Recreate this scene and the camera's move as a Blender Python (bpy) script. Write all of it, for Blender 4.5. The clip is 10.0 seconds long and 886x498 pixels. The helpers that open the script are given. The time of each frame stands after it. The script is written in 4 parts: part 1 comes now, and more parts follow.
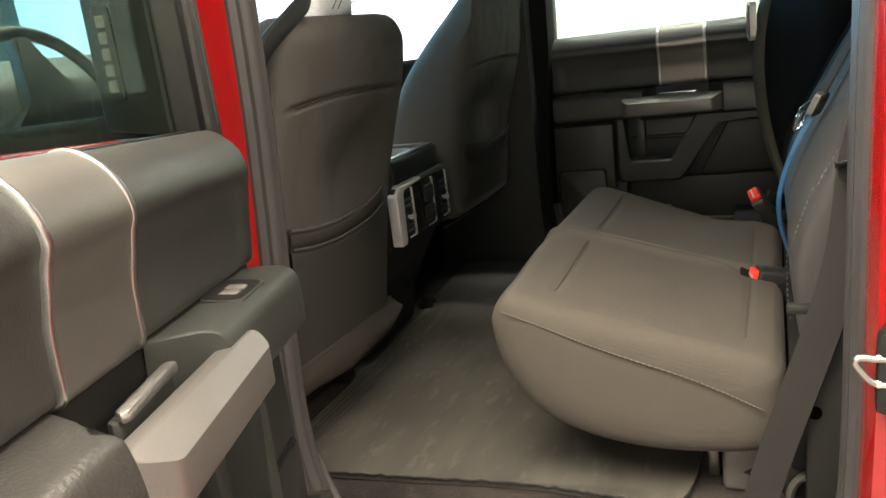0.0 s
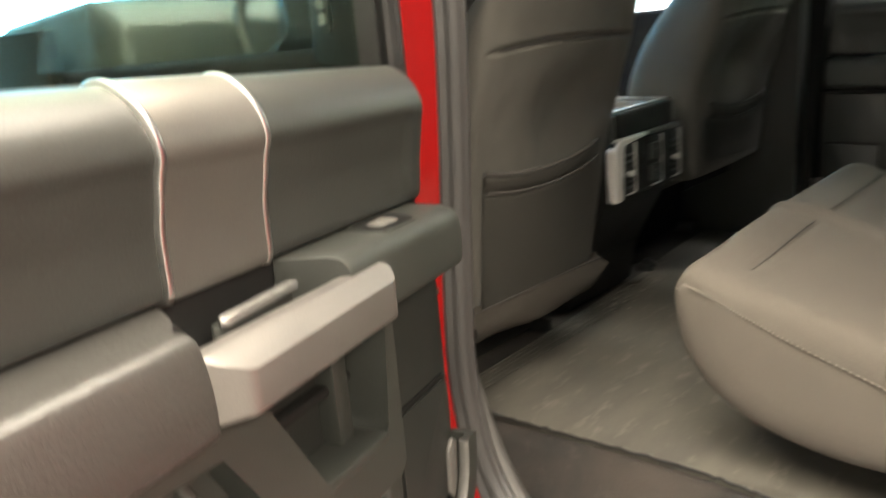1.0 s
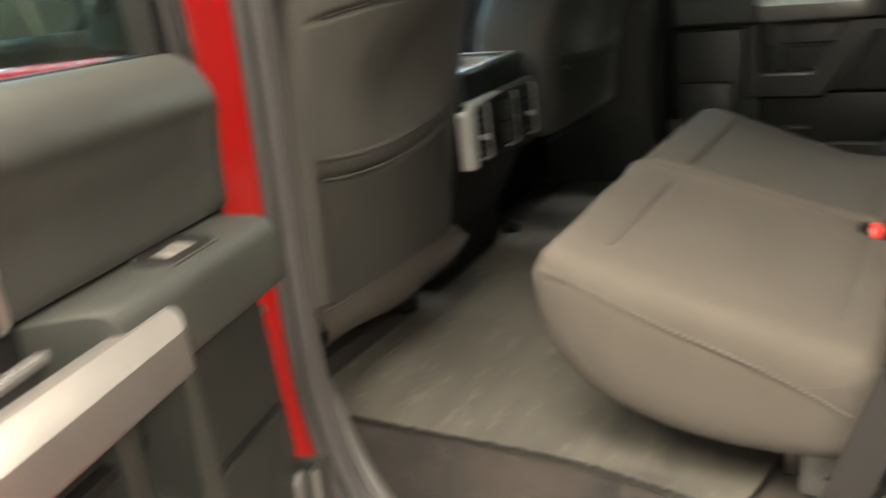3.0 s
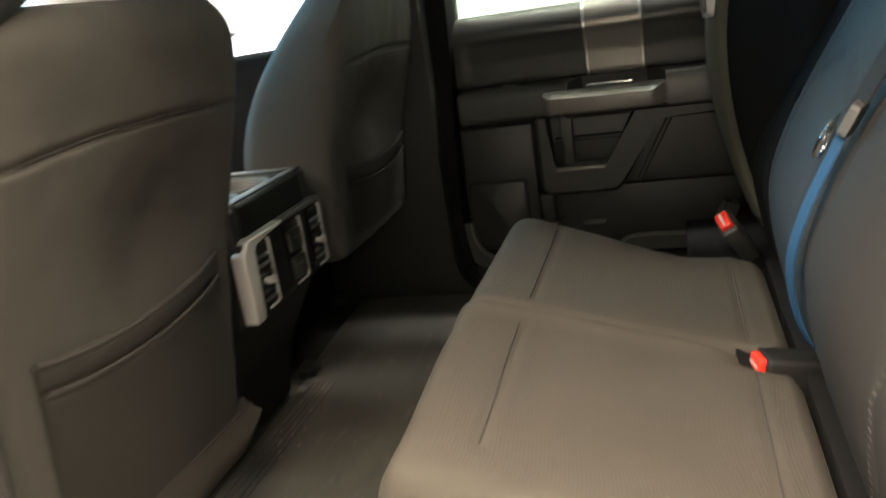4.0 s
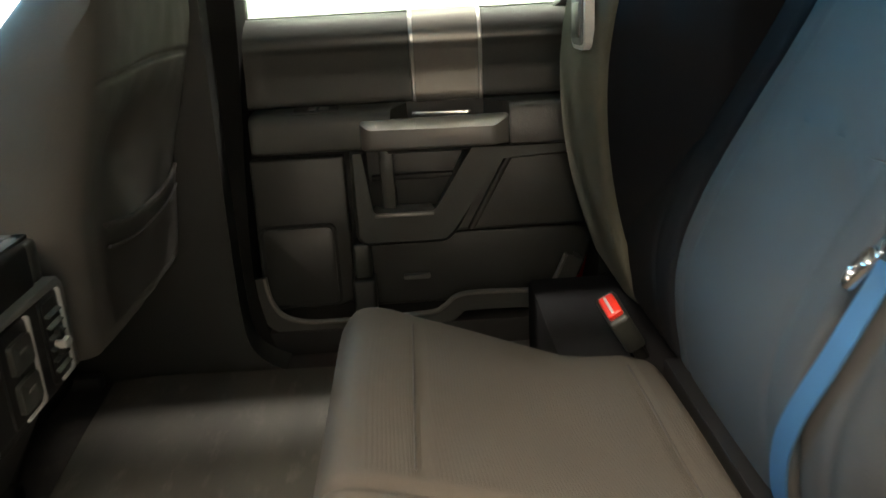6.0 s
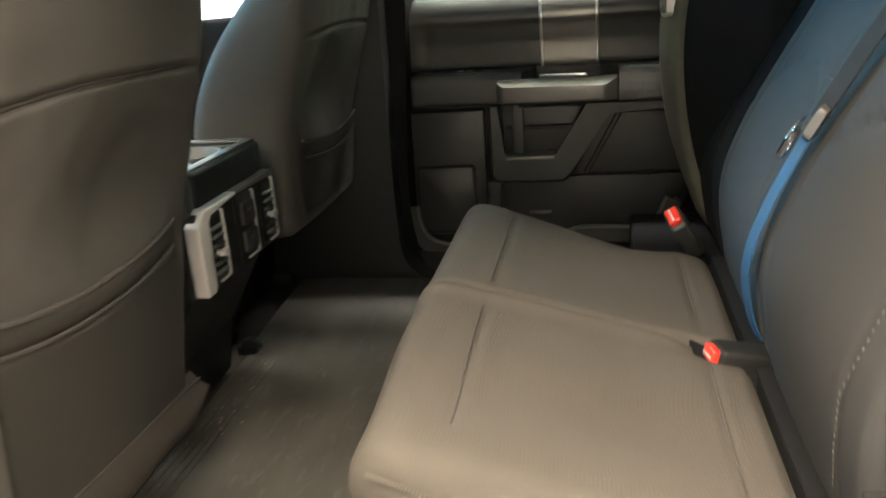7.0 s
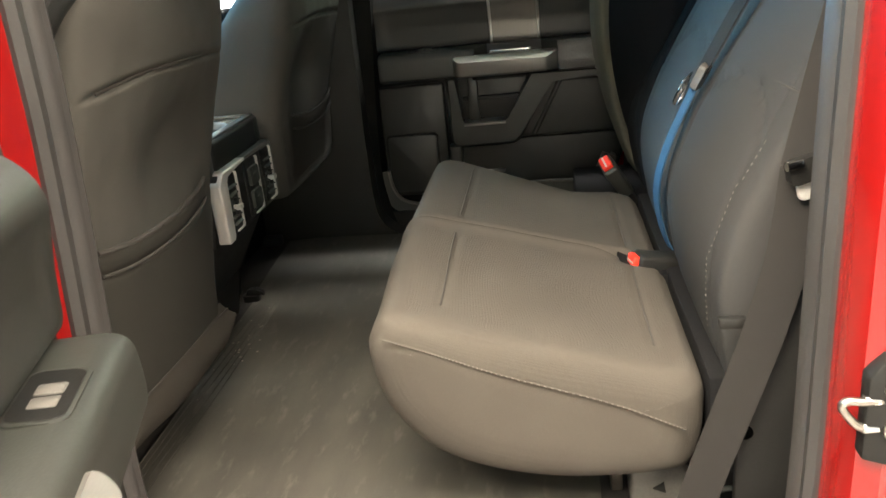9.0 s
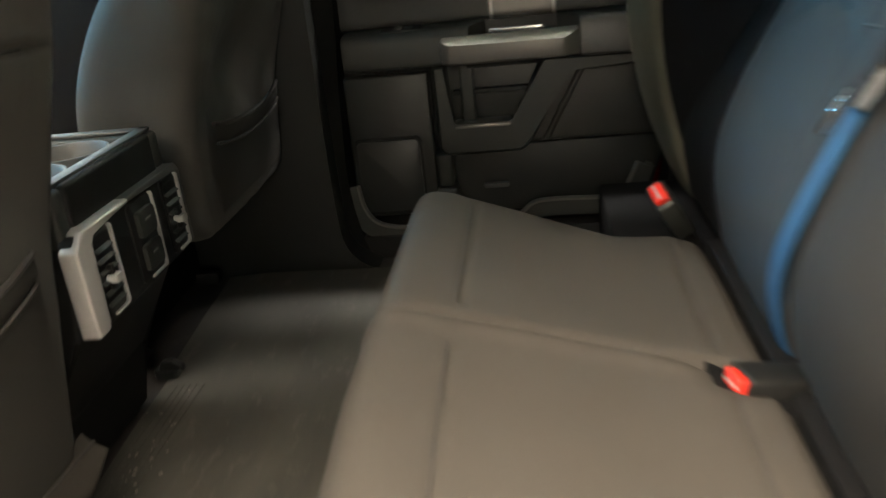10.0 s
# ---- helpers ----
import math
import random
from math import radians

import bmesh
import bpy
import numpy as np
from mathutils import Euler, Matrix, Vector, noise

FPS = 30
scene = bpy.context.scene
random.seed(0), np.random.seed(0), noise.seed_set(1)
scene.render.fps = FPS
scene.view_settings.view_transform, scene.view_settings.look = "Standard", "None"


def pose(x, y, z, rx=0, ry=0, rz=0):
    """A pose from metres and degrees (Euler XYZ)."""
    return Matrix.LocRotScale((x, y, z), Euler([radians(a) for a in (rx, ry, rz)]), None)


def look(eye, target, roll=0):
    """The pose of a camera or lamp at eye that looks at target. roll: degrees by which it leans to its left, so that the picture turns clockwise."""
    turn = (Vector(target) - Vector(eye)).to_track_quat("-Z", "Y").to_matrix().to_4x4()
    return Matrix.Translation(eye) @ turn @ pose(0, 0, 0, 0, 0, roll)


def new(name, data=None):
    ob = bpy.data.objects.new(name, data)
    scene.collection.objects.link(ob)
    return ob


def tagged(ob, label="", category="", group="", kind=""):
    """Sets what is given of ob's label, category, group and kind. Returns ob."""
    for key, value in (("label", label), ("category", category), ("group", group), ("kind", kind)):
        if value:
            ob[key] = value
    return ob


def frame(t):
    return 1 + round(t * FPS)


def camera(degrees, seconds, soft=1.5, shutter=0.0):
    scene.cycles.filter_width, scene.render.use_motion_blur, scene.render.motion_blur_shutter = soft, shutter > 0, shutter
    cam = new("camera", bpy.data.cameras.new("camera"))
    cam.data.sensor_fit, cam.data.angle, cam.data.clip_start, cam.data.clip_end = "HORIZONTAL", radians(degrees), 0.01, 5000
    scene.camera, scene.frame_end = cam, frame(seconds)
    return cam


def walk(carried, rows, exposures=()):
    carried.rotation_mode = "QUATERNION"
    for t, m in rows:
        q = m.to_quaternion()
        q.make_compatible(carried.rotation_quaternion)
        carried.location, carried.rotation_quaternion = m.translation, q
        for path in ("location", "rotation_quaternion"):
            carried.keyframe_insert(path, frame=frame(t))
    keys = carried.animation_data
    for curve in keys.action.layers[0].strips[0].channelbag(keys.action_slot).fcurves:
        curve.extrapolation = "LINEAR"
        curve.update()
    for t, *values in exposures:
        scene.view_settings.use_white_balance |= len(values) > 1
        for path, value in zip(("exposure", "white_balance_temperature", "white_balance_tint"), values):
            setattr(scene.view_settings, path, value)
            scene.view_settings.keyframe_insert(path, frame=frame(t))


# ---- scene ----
cam = camera(56.6, 10.0, shutter=0.6)
PATH = [
    (0, (0.842, -1.907, 0.77), (0.087, -0.121, 0.279), -7.3),
    (0.5, (0.837, -1.899, 0.777), (0.046, -0.137, 0.258), -5.9),
    (1, (0.955, -1.817, 0.751), (-0.345, -0.397, 0.209), -5.0),
    (1.5, (1.12, -1.731, 0.735), (-0.329, -0.521, 0.073), -4.3),
    (2, (1.149, -1.731, 0.731), (-0.337, -0.564, 0.076), -4.4),
    (2.5, (1.113, -1.707, 0.728), (-0.384, -0.557, 0.069), -4.1),
    (3, (0.912, -1.647, 0.768), (-0.149, -0.099, 0.077), -7.9),
    (3.2, (0.839, -1.621, 0.784), (-0.007, 0.048, 0.08), -6.7),
    (4.3, (0.648, -1.195, 0.785), (0.214, 0.672, 0.212), -8.4),
    (4.5, (0.589, -1.097, 0.795), (0.288, 0.784, 0.186), -6.9),
    (5, (0.479, -0.882, 0.826), (0.452, 1.014, 0.191), -4.1),
    (5.2, (0.482, -0.831, 0.803), (0.559, 1.064, 0.168), -3.2),
    (6.3, (0.53, -1.016, 0.824), (0.535, 0.868, 0.153), -3.0),
    (6.5, (0.576, -1.147, 0.808), (0.387, 0.742, 0.179), -2.3),
    (7, (0.643, -1.352, 0.781), (0.27, 0.509, 0.151), -4.3),
    (7.5, (0.615, -1.587, 0.783), (0.25, 0.263, 0.117), -5.9),
    (8, (0.639, -1.724, 0.816), (0.281, 0.123, 0.138), -5.8),
    (8.5, (0.659, -1.704, 0.813), (0.373, 0.153, 0.13), -5.7),
    (9, (0.659, -1.684, 0.816), (0.386, 0.176, 0.135), -6.3),
    (9.5, (0.721, -1.474, 0.786), (0.45, 0.39, 0.114), -6.5),
    (10, (0.593, -1.081, 0.77), (0.346, 0.756, 0.018), -6.4),
]
EXPOSURES = [(0, 0.24, 6550, 11), (0.6, 0.48, 6550, 10), (1.5, 0.84, 6450, 9), (2.5, 0.81, 6450, 9), (3.2, 0.70, 6550, 10), (4.3, 0.40, 6950, 12), (5.2, 0.54, 6950, 12),
             (6.3, 0.80, 7050, 13), (7, 0.82, 6800, 11), (8, 0.95, 6600, 10), (9, 0.84, 6600, 10), (10, 0.58, 6750, 11)]
walk(cam, [(t, look(eye, target, roll)) for t, eye, target, roll in PATH], EXPOSURES)

# ---- world, large lights, exposure ----
world = bpy.data.worlds.new("world")
scene.world = world
world.use_nodes = True
world.node_tree.nodes["Background"].inputs[0].default_value = (0.9, 0.95, 1.0, 1)
world.node_tree.nodes["Background"].inputs[1].default_value = 0.03


def area(name, place, target, sx, sy, watts, colour):
    data = bpy.data.lights.new(name, "AREA")
    data.shape, data.size, data.size_y, data.energy, data.color = "RECTANGLE", sx, sy, watts, colour
    ob = new(name, data)
    ob.matrix_world = look(place, target)
    return ob


WARM = (1.0, 0.865, 0.69)
COOL = (0.15, 0.60, 1.0)
area("ceiling_lamp_light", (0.5, -1.95, 2.72), (0.5, -1.95, 0), 1.8, 1.2, 190, WARM)
# unseen fill from the east, added for the door face and seat backs
area("ceiling_lamp_light", (4.1, -2.6, 2.72), (4.1, -2.6, 0), 1.6, 1.0, 340, WARM)
area("ceiling_lamp_light", (-0.6, 0.3, 2.72), (-0.6, 0.3, 0), 4.0, 1.4, 250, WARM)
area("ceiling_lamp_light", (-0.5, -2.9, 2.72), (-0.5, -2.9, 0), 1.6, 1.0, 230, WARM)
# unseen washer, added to whiten the wall beyond the far windows
area("ceiling_lamp_light", (0.2, 1.7, 2.72), (0.2, 2.9, 0.9), 4.0, 0.5, 420, (1, 0.97, 0.93))
# unseen washer, added so the south wall bounces light deep into the cab
area("ceiling_lamp_light", (0.4, -7.4, 2.72), (0.4, -9.0, 0.9), 5.0, 0.6, 700, WARM)
area("daylight_window", (-5.3, 0.5, 1.3), (0, 0.0, 0.6), 2.0, 2.4, 600, COOL)


# ---- materials ----
def mat(name, col, rough=0.5, metal=0.0, grain=300.0, bump=0.15, var=0.12, blotch=4.0, dist=0.001, coat=0.0, wear=0.0, weave=0.0, spec=0.5, stretch=(1, 1, 1)):
    """Procedural surface: fine grain relief, large soft colour change, optional pale wear and cloth weave."""
    m = bpy.data.materials.new(name)
    m.use_nodes = True
    nt = m.node_tree
    b = nt.nodes["Principled BSDF"]
    N = nt.nodes.new
    L = nt.links.new
    tc = N("ShaderNodeTexCoord")
    big = N("ShaderNodeTexNoise")
    big.inputs["Scale"].default_value, big.inputs["Detail"].default_value = blotch, 5
    fine = N("ShaderNodeTexNoise")
    fine.inputs["Scale"].default_value, fine.inputs["Detail"].default_value = grain, 3
    mp = N("ShaderNodeMapping")
    mp.inputs["Scale"].default_value = stretch
    L(tc.outputs["Object"], mp.inputs["Vector"])
    L(mp.outputs["Vector"], big.inputs["Vector"])
    L(tc.outputs["Object"], fine.inputs["Vector"])
    ramp = N("ShaderNodeValToRGB")
    ramp.color_ramp.elements[0].position, ramp.color_ramp.elements[1].position = 0.3, 0.7
    ramp.color_ramp.elements[0].color = (*[c * (1 - var) for c in col], 1)
    ramp.color_ramp.elements[1].color = (*[min(1, c * (1 + var)) for c in col], 1)
    L(big.outputs["Fac"], ramp.inputs["Fac"])
    mix = N("ShaderNodeMix")
    mix.data_type, mix.blend_type = "RGBA", "MULTIPLY"
    mix.inputs["Factor"].default_value = 0.5
    gr = N("ShaderNodeValToRGB")
    gr.color_ramp.elements[0].position, gr.color_ramp.elements[1].position = 0.35, 0.65
    gr.color_ramp.elements[0].color, gr.color_ramp.elements[1].color = (0.72, 0.72, 0.72, 1), (1, 1, 1, 1)
    L(fine.outputs["Fac"], gr.inputs["Fac"])
    L(ramp.outputs["Color"], mix.inputs[6])
    L(gr.outputs["Color"], mix.inputs[7])
    out = mix.outputs[2]
    height = fine.outputs["Fac"]
    if weave:
        waves = []
        for k, axis in enumerate(("X", "Y", "Z")):
            w = N("ShaderNodeTexWave")
            w.bands_direction = axis
            w.inputs["Scale"].default_value = weave * (1 if k != 1 else 0.8)
            w.inputs["Distortion"].default_value, w.inputs["Detail"].default_value = 1.2, 2
            w.inputs["Detail Scale"].default_value = 3
            L(tc.outputs["Object"], w.inputs["Vector"])
            waves.append(w.outputs["Fac"])
        a = N("ShaderNodeMath")
        a.operation = "ADD"
        L(waves[0], a.inputs[0]), L(waves[1], a.inputs[1])
        a2 = N("ShaderNodeMath")
        a2.operation = "ADD"
        L(a.outputs[0], a2.inputs[0]), L(waves[2], a2.inputs[1])
        wr = N("ShaderNodeValToRGB")
        wr.color_ramp.elements[0].position, wr.color_ramp.elements[1].position = 0.2, 1.0
        wr.color_ramp.elements[0].color, wr.color_ramp.elements[1].color = (0.66, 0.66, 0.66, 1), (1.0, 1.0, 1.0, 1)
        a3 = N("ShaderNodeMath")
        a3.operation = "MULTIPLY"
        a3.inputs[1].default_value = 0.4
        L(a2.outputs[0], a3.inputs[0])
        L(a3.outputs[0], wr.inputs["Fac"])
        mw = N("ShaderNodeMix")
        mw.data_type, mw.blend_type = "RGBA", "MULTIPLY"
        mw.inputs["Factor"].default_value = 0.18
        L(out, mw.inputs[6]), L(wr.outputs["Color"], mw.inputs[7])
        out = mw.outputs[2]
        height = a3.outputs[0]
    if wear:
        spot = N("ShaderNodeTexNoise")
        spot.inputs["Scale"].default_value, spot.inputs["Detail"].default_value, spot.inputs["Roughness"].default_value = blotch * 3, 8, 0.65
        L(mp.outputs["Vector"], spot.inputs["Vector"])
        sr = N("ShaderNodeValToRGB")
        sr.color_ramp.elements[0].position, sr.color_ramp.elements[1].position = 0.55, 0.75
        L(spot.outputs["Fac"], sr.inputs["Fac"])
        sm = N("ShaderNodeMath")
        sm.operation = "MULTIPLY"
        sm.inputs[1].default_value = wear
        L(sr.outputs["Color"], sm.inputs[0])
        mw = N("ShaderNodeMix")
        mw.data_type = "RGBA"
        mw.inputs[7].default_value = (0.30, 0.27, 0.23, 1)
        L(sm.outputs[0], mw.inputs["Factor"]), L(out, mw.inputs[6])
        out = mw.outputs[2]
    L(out, b.inputs["Base Color"])
    rr = N("ShaderNodeMapRange")
    rr.inputs["To Min"].default_value, rr.inputs["To Max"].default_value = max(0.02, rough - 0.1 * min(1, rough * 2)), min(1, rough + 0.1 * min(1, rough * 2))
    L(big.outputs["Fac"], rr.inputs["Value"])
    L(rr.outputs["Result"], b.inputs["Roughness"])
    b.inputs["Metallic"].default_value = metal
    b.inputs["Coat Weight"].default_value = coat
    b.inputs["Coat Roughness"].default_value = 0.03
    b.inputs["Specular IOR Level"].default_value = spec
    if bump:
        bp = N("ShaderNodeBump")
        bp.inputs["Strength"].default_value, bp.inputs["Distance"].default_value = bump, dist
        L(height, bp.inputs["Height"])
        L(bp.outputs["Normal"], b.inputs["Normal"])
    return m


def glass(name, tint, rough=0.0):
    m = bpy.data.materials.new(name)
    m.use_nodes = True
    b = m.node_tree.nodes["Principled BSDF"]
    b.inputs["Base Color"].default_value = (*tint, 1)
    b.inputs["Transmission Weight"].default_value = 1
    b.inputs["Roughness"].default_value = rough
    b.inputs["IOR"].default_value = 1.1
    return m


def glow(name, col, strength):
    m = bpy.data.materials.new(name)
    m.use_nodes = True
    b = m.node_tree.nodes["Principled BSDF"]
    b.inputs["Base Color"].default_value = (*col, 1)
    b.inputs["Emission Color"].default_value = (*col, 1)
    b.inputs["Emission Strength"].default_value = strength
    return m


CLOTH = mat("seat_cloth", (0.062, 0.0555, 0.047), 0.9, grain=700, bump=0.45, var=0.10, blotch=5, weave=260, spec=0.2)
# backrest cloth, half as bright as the cushion to hold the backrest's shade
CLOTH_SHADED = mat("shaded_backrest_cloth", (0.030, 0.030, 0.0295), 0.85, grain=1200, bump=0.2, var=0.08, blotch=5, weave=420, spec=0.25)
CLOTH_DARK = mat("front_seat_cloth", (0.059, 0.0565, 0.049), 0.85, grain=1000, bump=0.2, var=0.10, blotch=5, weave=400, spec=0.3)
CARPET_BACK = mat("seat_underside_carpet", (0.075, 0.072, 0.054), 0.95, grain=700, bump=0.5, var=0.12, blotch=7, spec=0.1)
THREAD = mat("stitching_thread", (0.115, 0.104, 0.090), 0.8, grain=1500, bump=0.3, var=0.1)
# dark cord for seams and hems; its colour holds the groove shade
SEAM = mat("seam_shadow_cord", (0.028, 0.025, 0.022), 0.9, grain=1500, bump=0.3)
PLASTIC = mat("charcoal_grained_plastic", (0.029, 0.0308, 0.027), 0.46, grain=420, bump=0.25, var=0.10, blotch=6, spec=0.4)
PLASTIC_SOFT = mat("soft_grey_door_pad", (0.031, 0.032, 0.029), 0.38, grain=350, bump=0.2, var=0.08, blotch=5, spec=0.30)
ARMREST = mat("leather_grain_armrest_skin", (0.034, 0.033, 0.030), 0.37, grain=230, bump=0.5, var=0.08, blotch=5, dist=0.0018)
PLASTIC_BROWN = mat("warm_grey_door_panel", (0.0285, 0.0285, 0.0255), 0.52, grain=420, bump=0.2, var=0.10, blotch=5, spec=0.35)
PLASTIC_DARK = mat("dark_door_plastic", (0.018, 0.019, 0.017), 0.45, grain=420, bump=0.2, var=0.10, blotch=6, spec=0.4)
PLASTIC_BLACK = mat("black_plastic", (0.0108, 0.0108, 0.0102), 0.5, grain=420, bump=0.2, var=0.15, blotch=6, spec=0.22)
PLASTIC_GREY = mat("grey_trim_plastic", (0.075, 0.073, 0.068), 0.5, grain=420, bump=0.2, var=0.10, blotch=6, wear=0.1)
SILVER = mat("satin_silver_paint", (0.19, 0.18, 0.168), 0.36, 0.6, grain=900, bump=0.03, var=0.06, blotch=9)
APPLIQUE = mat("brushed_grey_applique", (0.155, 0.146, 0.132), 0.36, 0.65, grain=800, bump=0.04, var=0.06, blotch=8)
SATIN = mat("pale_satin_silver", (0.58, 0.56, 0.53), 0.35, 0.4, grain=900, bump=0.03, var=0.05, blotch=9)
ACCENT = mat("polished_accent_strip", (0.56, 0.55, 0.53), 0.30, 1.0, grain=600, bump=0.02, var=0.03)
PALE_LIP = mat("pale_grey_lip_plastic", (0.11, 0.105, 0.095), 0.5, grain=420, bump=0.2, var=0.1, blotch=6)
LEVER = mat("satin_lever_metal", (0.60, 0.59, 0.57), 0.26, 0.85, grain=900, bump=0.02, var=0.05, blotch=9)
CHROME = mat("bright_chrome", (0.82, 0.82, 0.82), 0.12, 1.0, grain=300, bump=0.0, var=0.03)
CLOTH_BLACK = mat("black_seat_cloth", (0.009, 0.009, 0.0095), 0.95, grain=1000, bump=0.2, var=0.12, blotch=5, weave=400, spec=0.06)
# far-side copy of the seal, near-black for the shade in that recess
SEAL_SHADED = mat("shaded_rubber_seal", (0.006, 0.006, 0.0055), 0.8, grain=500, bump=0.1, var=0.1, blotch=8, spec=0.1)
SEAL = mat("grey_door_seal", (0.030, 0.029, 0.028), 0.42, grain=500, bump=0.15, var=0.1, blotch=8)
RED = mat("red_car_paint", (0.215, 0.005, 0.0045), 0.24, 0.0, grain=3000, bump=0.0, var=0.05, blotch=3, coat=0.6)
FLOOR = mat("rubber_floor_mat", (0.042, 0.039, 0.031), 0.74, grain=500, bump=0.3, var=0.35, blotch=5, wear=0.15, dist=0.002, stretch=(2.2, 0.7, 1))
CARPET = mat("dirty_sill_carpet", (0.0165, 0.0130, 0.0103), 0.95, grain=420, bump=1.0, var=0.8, blotch=9, wear=0.055, dist=0.003)
# blue of the daylight is put into this webbing's colour
BELT_BLUE_LIT = mat("blue_lit_belt_webbing", (0.012, 0.058, 0.12), 0.65, grain=1500, bump=0.3, var=0.06, weave=500)
BELT_GREY = mat("grey_seat_belt_webbing", (0.018, 0.017, 0.016), 0.8, grain=1500, bump=0.3, var=0.06, weave=500, spec=0.15)
BUCKLE_RED = mat("red_release_button", (0.72, 0.03, 0.015), 0.35, grain=400, bump=0.0, var=0.04)
METAL_PALE = mat("pale_painted_steel", (0.095, 0.092, 0.085), 0.5, 0.2, grain=300, bump=0.1, var=0.1, wear=0.2)
GRIT = mat("dry_grit", (0.17, 0.155, 0.13), 0.9, grain=500, bump=0.2, var=0.3, blotch=40)
HOLE = mat("dark_hole", (0.0015, 0.0015, 0.0015), 0.9, grain=300, bump=0.0, var=0.1, spec=0.0)
STEEL = mat("zinc_steel", (0.5, 0.47, 0.43), 0.3, 1.0, grain=300, bump=0.05, var=0.1)
GLASS = glass("tinted_window_glass", (0.28, 0.36, 0.29))
GLASS_CLEAR = glass("clear_window_glass", (0.95, 0.98, 0.97))
# near-black wall colour stands for the dimness of the front corner
WALL_DARK = mat("dimmed_wall", (0.03, 0.037, 0.028), 0.6, grain=20, bump=0.1, var=0.5, blotch=0.7)
WALL_WHITE = mat("white_painted_wall", (0.80, 0.80, 0.78), 0.7, grain=80, bump=0.1, var=0.03, blotch=1)
WALL_GREY = mat("grey_block_wall", (0.20, 0.195, 0.18), 0.8, grain=60, bump=0.2, var=0.12, blotch=1.5)
CONCRETE = mat("garage_concrete", (0.20, 0.19, 0.175), 0.6, grain=60, bump=0.2, var=0.15, blotch=2, wear=0.1)
HEADLINER = mat("grey_headliner", (0.70, 0.675, 0.62), 0.95, grain=600, bump=0.2, var=0.05)
TUBE = glow("fluorescent_diffuser", (1.0, 0.92, 0.82), 6)
SKYPANE = glow("daylight_pane", (0.45, 0.75, 1.0), 2.2)
WHITE_FILM = mat("white_protective_film", (0.75, 0.78, 0.80), 0.35, grain=200, bump=0.1, var=0.05)


# ---- mesh helpers ----
def finish(bm, sharp=38):
    bmesh.ops.recalc_face_normals(bm, faces=bm.faces)
    for fc in bm.faces:
        fc.smooth = True
    for e in bm.edges:
        if len(e.link_faces) == 2 and e.calc_face_angle(0) > radians(sharp):
            e.smooth = False


def mesh_of(name, bm, material, side=1):
    if side < 0:
        for v in bm.verts:
            v.co.y = -v.co.y
    finish(bm)
    me = bpy.data.meshes.new(name)
    bm.to_mesh(me)
    bm.free()
    me.materials.append(material)
    return me


def part(name, bm, material, parent, label="", side=1):
    ob = new(name, mesh_of(name, bm, material, side))
    ob.parent = parent
    return tagged(ob, label)


def thing(name, label, category, group="", kind="", place=None):
    ob = new(name)
    if place is not None:
        ob.matrix_world = place
    return tagged(ob, label, category, group, kind)


def solid(name, bm, material, label, category, group="", kind=""):
    return tagged(new(name, mesh_of(name, bm, material)), label, category, group, kind)


def B():
    return bmesh.new()


def bevel(bm, edges, width, seg=2):
    if width > 0:
        bmesh.ops.bevel(bm, geom=list(edges), offset=width, segments=seg, profile=0.5, affect="EDGES", clamp_overlap=True)


def box(bm, lo, hi, bev=0.004, seg=2):
    vs = [bm.verts.new((x, y, z)) for x in (lo[0], hi[0]) for y in (lo[1], hi[1]) for z in (lo[2], hi[2])]
    faces = [bm.faces.new([vs[i] for i in q]) for q in ((0, 1, 3, 2), (4, 6, 7, 5), (0, 4, 5, 1), (2, 3, 7, 6), (0, 2, 6, 4), (1, 5, 7, 3))]
    bevel(bm, {e for fc in faces for e in fc.edges}, bev, seg)
    return bm


def prism(bm, pts, axes, d0, d1, bev=0.004, seg=2):
    """A flat outline in the plane of two axes, given depth along the third."""
    third = ({"x", "y", "z"} - set(axes)).pop()

    def place(p, d):
        c = {axes[0]: p[0], axes[1]: p[1], third: d}
        return (c["x"], c["y"], c["z"])

    a, b = [bm.verts.new(place(p, d0)) for p in pts], [bm.verts.new(place(p, d1)) for p in pts]
    n = len(pts)
    faces = [bm.faces.new(a), bm.faces.new(b[::-1])]
    faces += [bm.faces.new((a[i], b[i], b[(i + 1) % n], a[(i + 1) % n])) for i in range(n)]
    bevel(bm, {e for fc in faces for e in fc.edges}, bev, seg)
    return bm


def skin(bm, rings, caps=True, closed=True):
    vs = [[bm.verts.new(p) for p in r] for r in rings]
    n = len(rings[0])
    for a, b in zip(vs, vs[1:]):
        for i in range(n if closed else n - 1):
            bm.faces.new((a[i], a[(i + 1) % n], b[(i + 1) % n], b[i]))
    if caps and closed:
        bm.faces.new(vs[0]), bm.faces.new(vs[-1][::-1])
    return bm


def smooth(pts, n=8, closed=False):
    """Catmull-Rom through points of any size."""
    P = [np.array(p, float) for p in pts]
    m = len(P)
    out = []
    for i in range(m if closed else m - 1):
        p0, p1 = P[i - 1] if (closed or i) else P[0], P[i]
        p2 = P[(i + 1) % m]
        p3 = P[(i + 2) % m] if closed or i + 2 < m else p2
        for k in range(n):
            t = k / n
            out.append(0.5 * (2 * p1 + (p2 - p0) * t + (2 * p0 - 5 * p1 + 4 * p2 - p3) * t**2 + (3 * p1 - p0 - 3 * p2 + p3) * t**3))
    if not closed:
        out.append(P[-1])
    return out


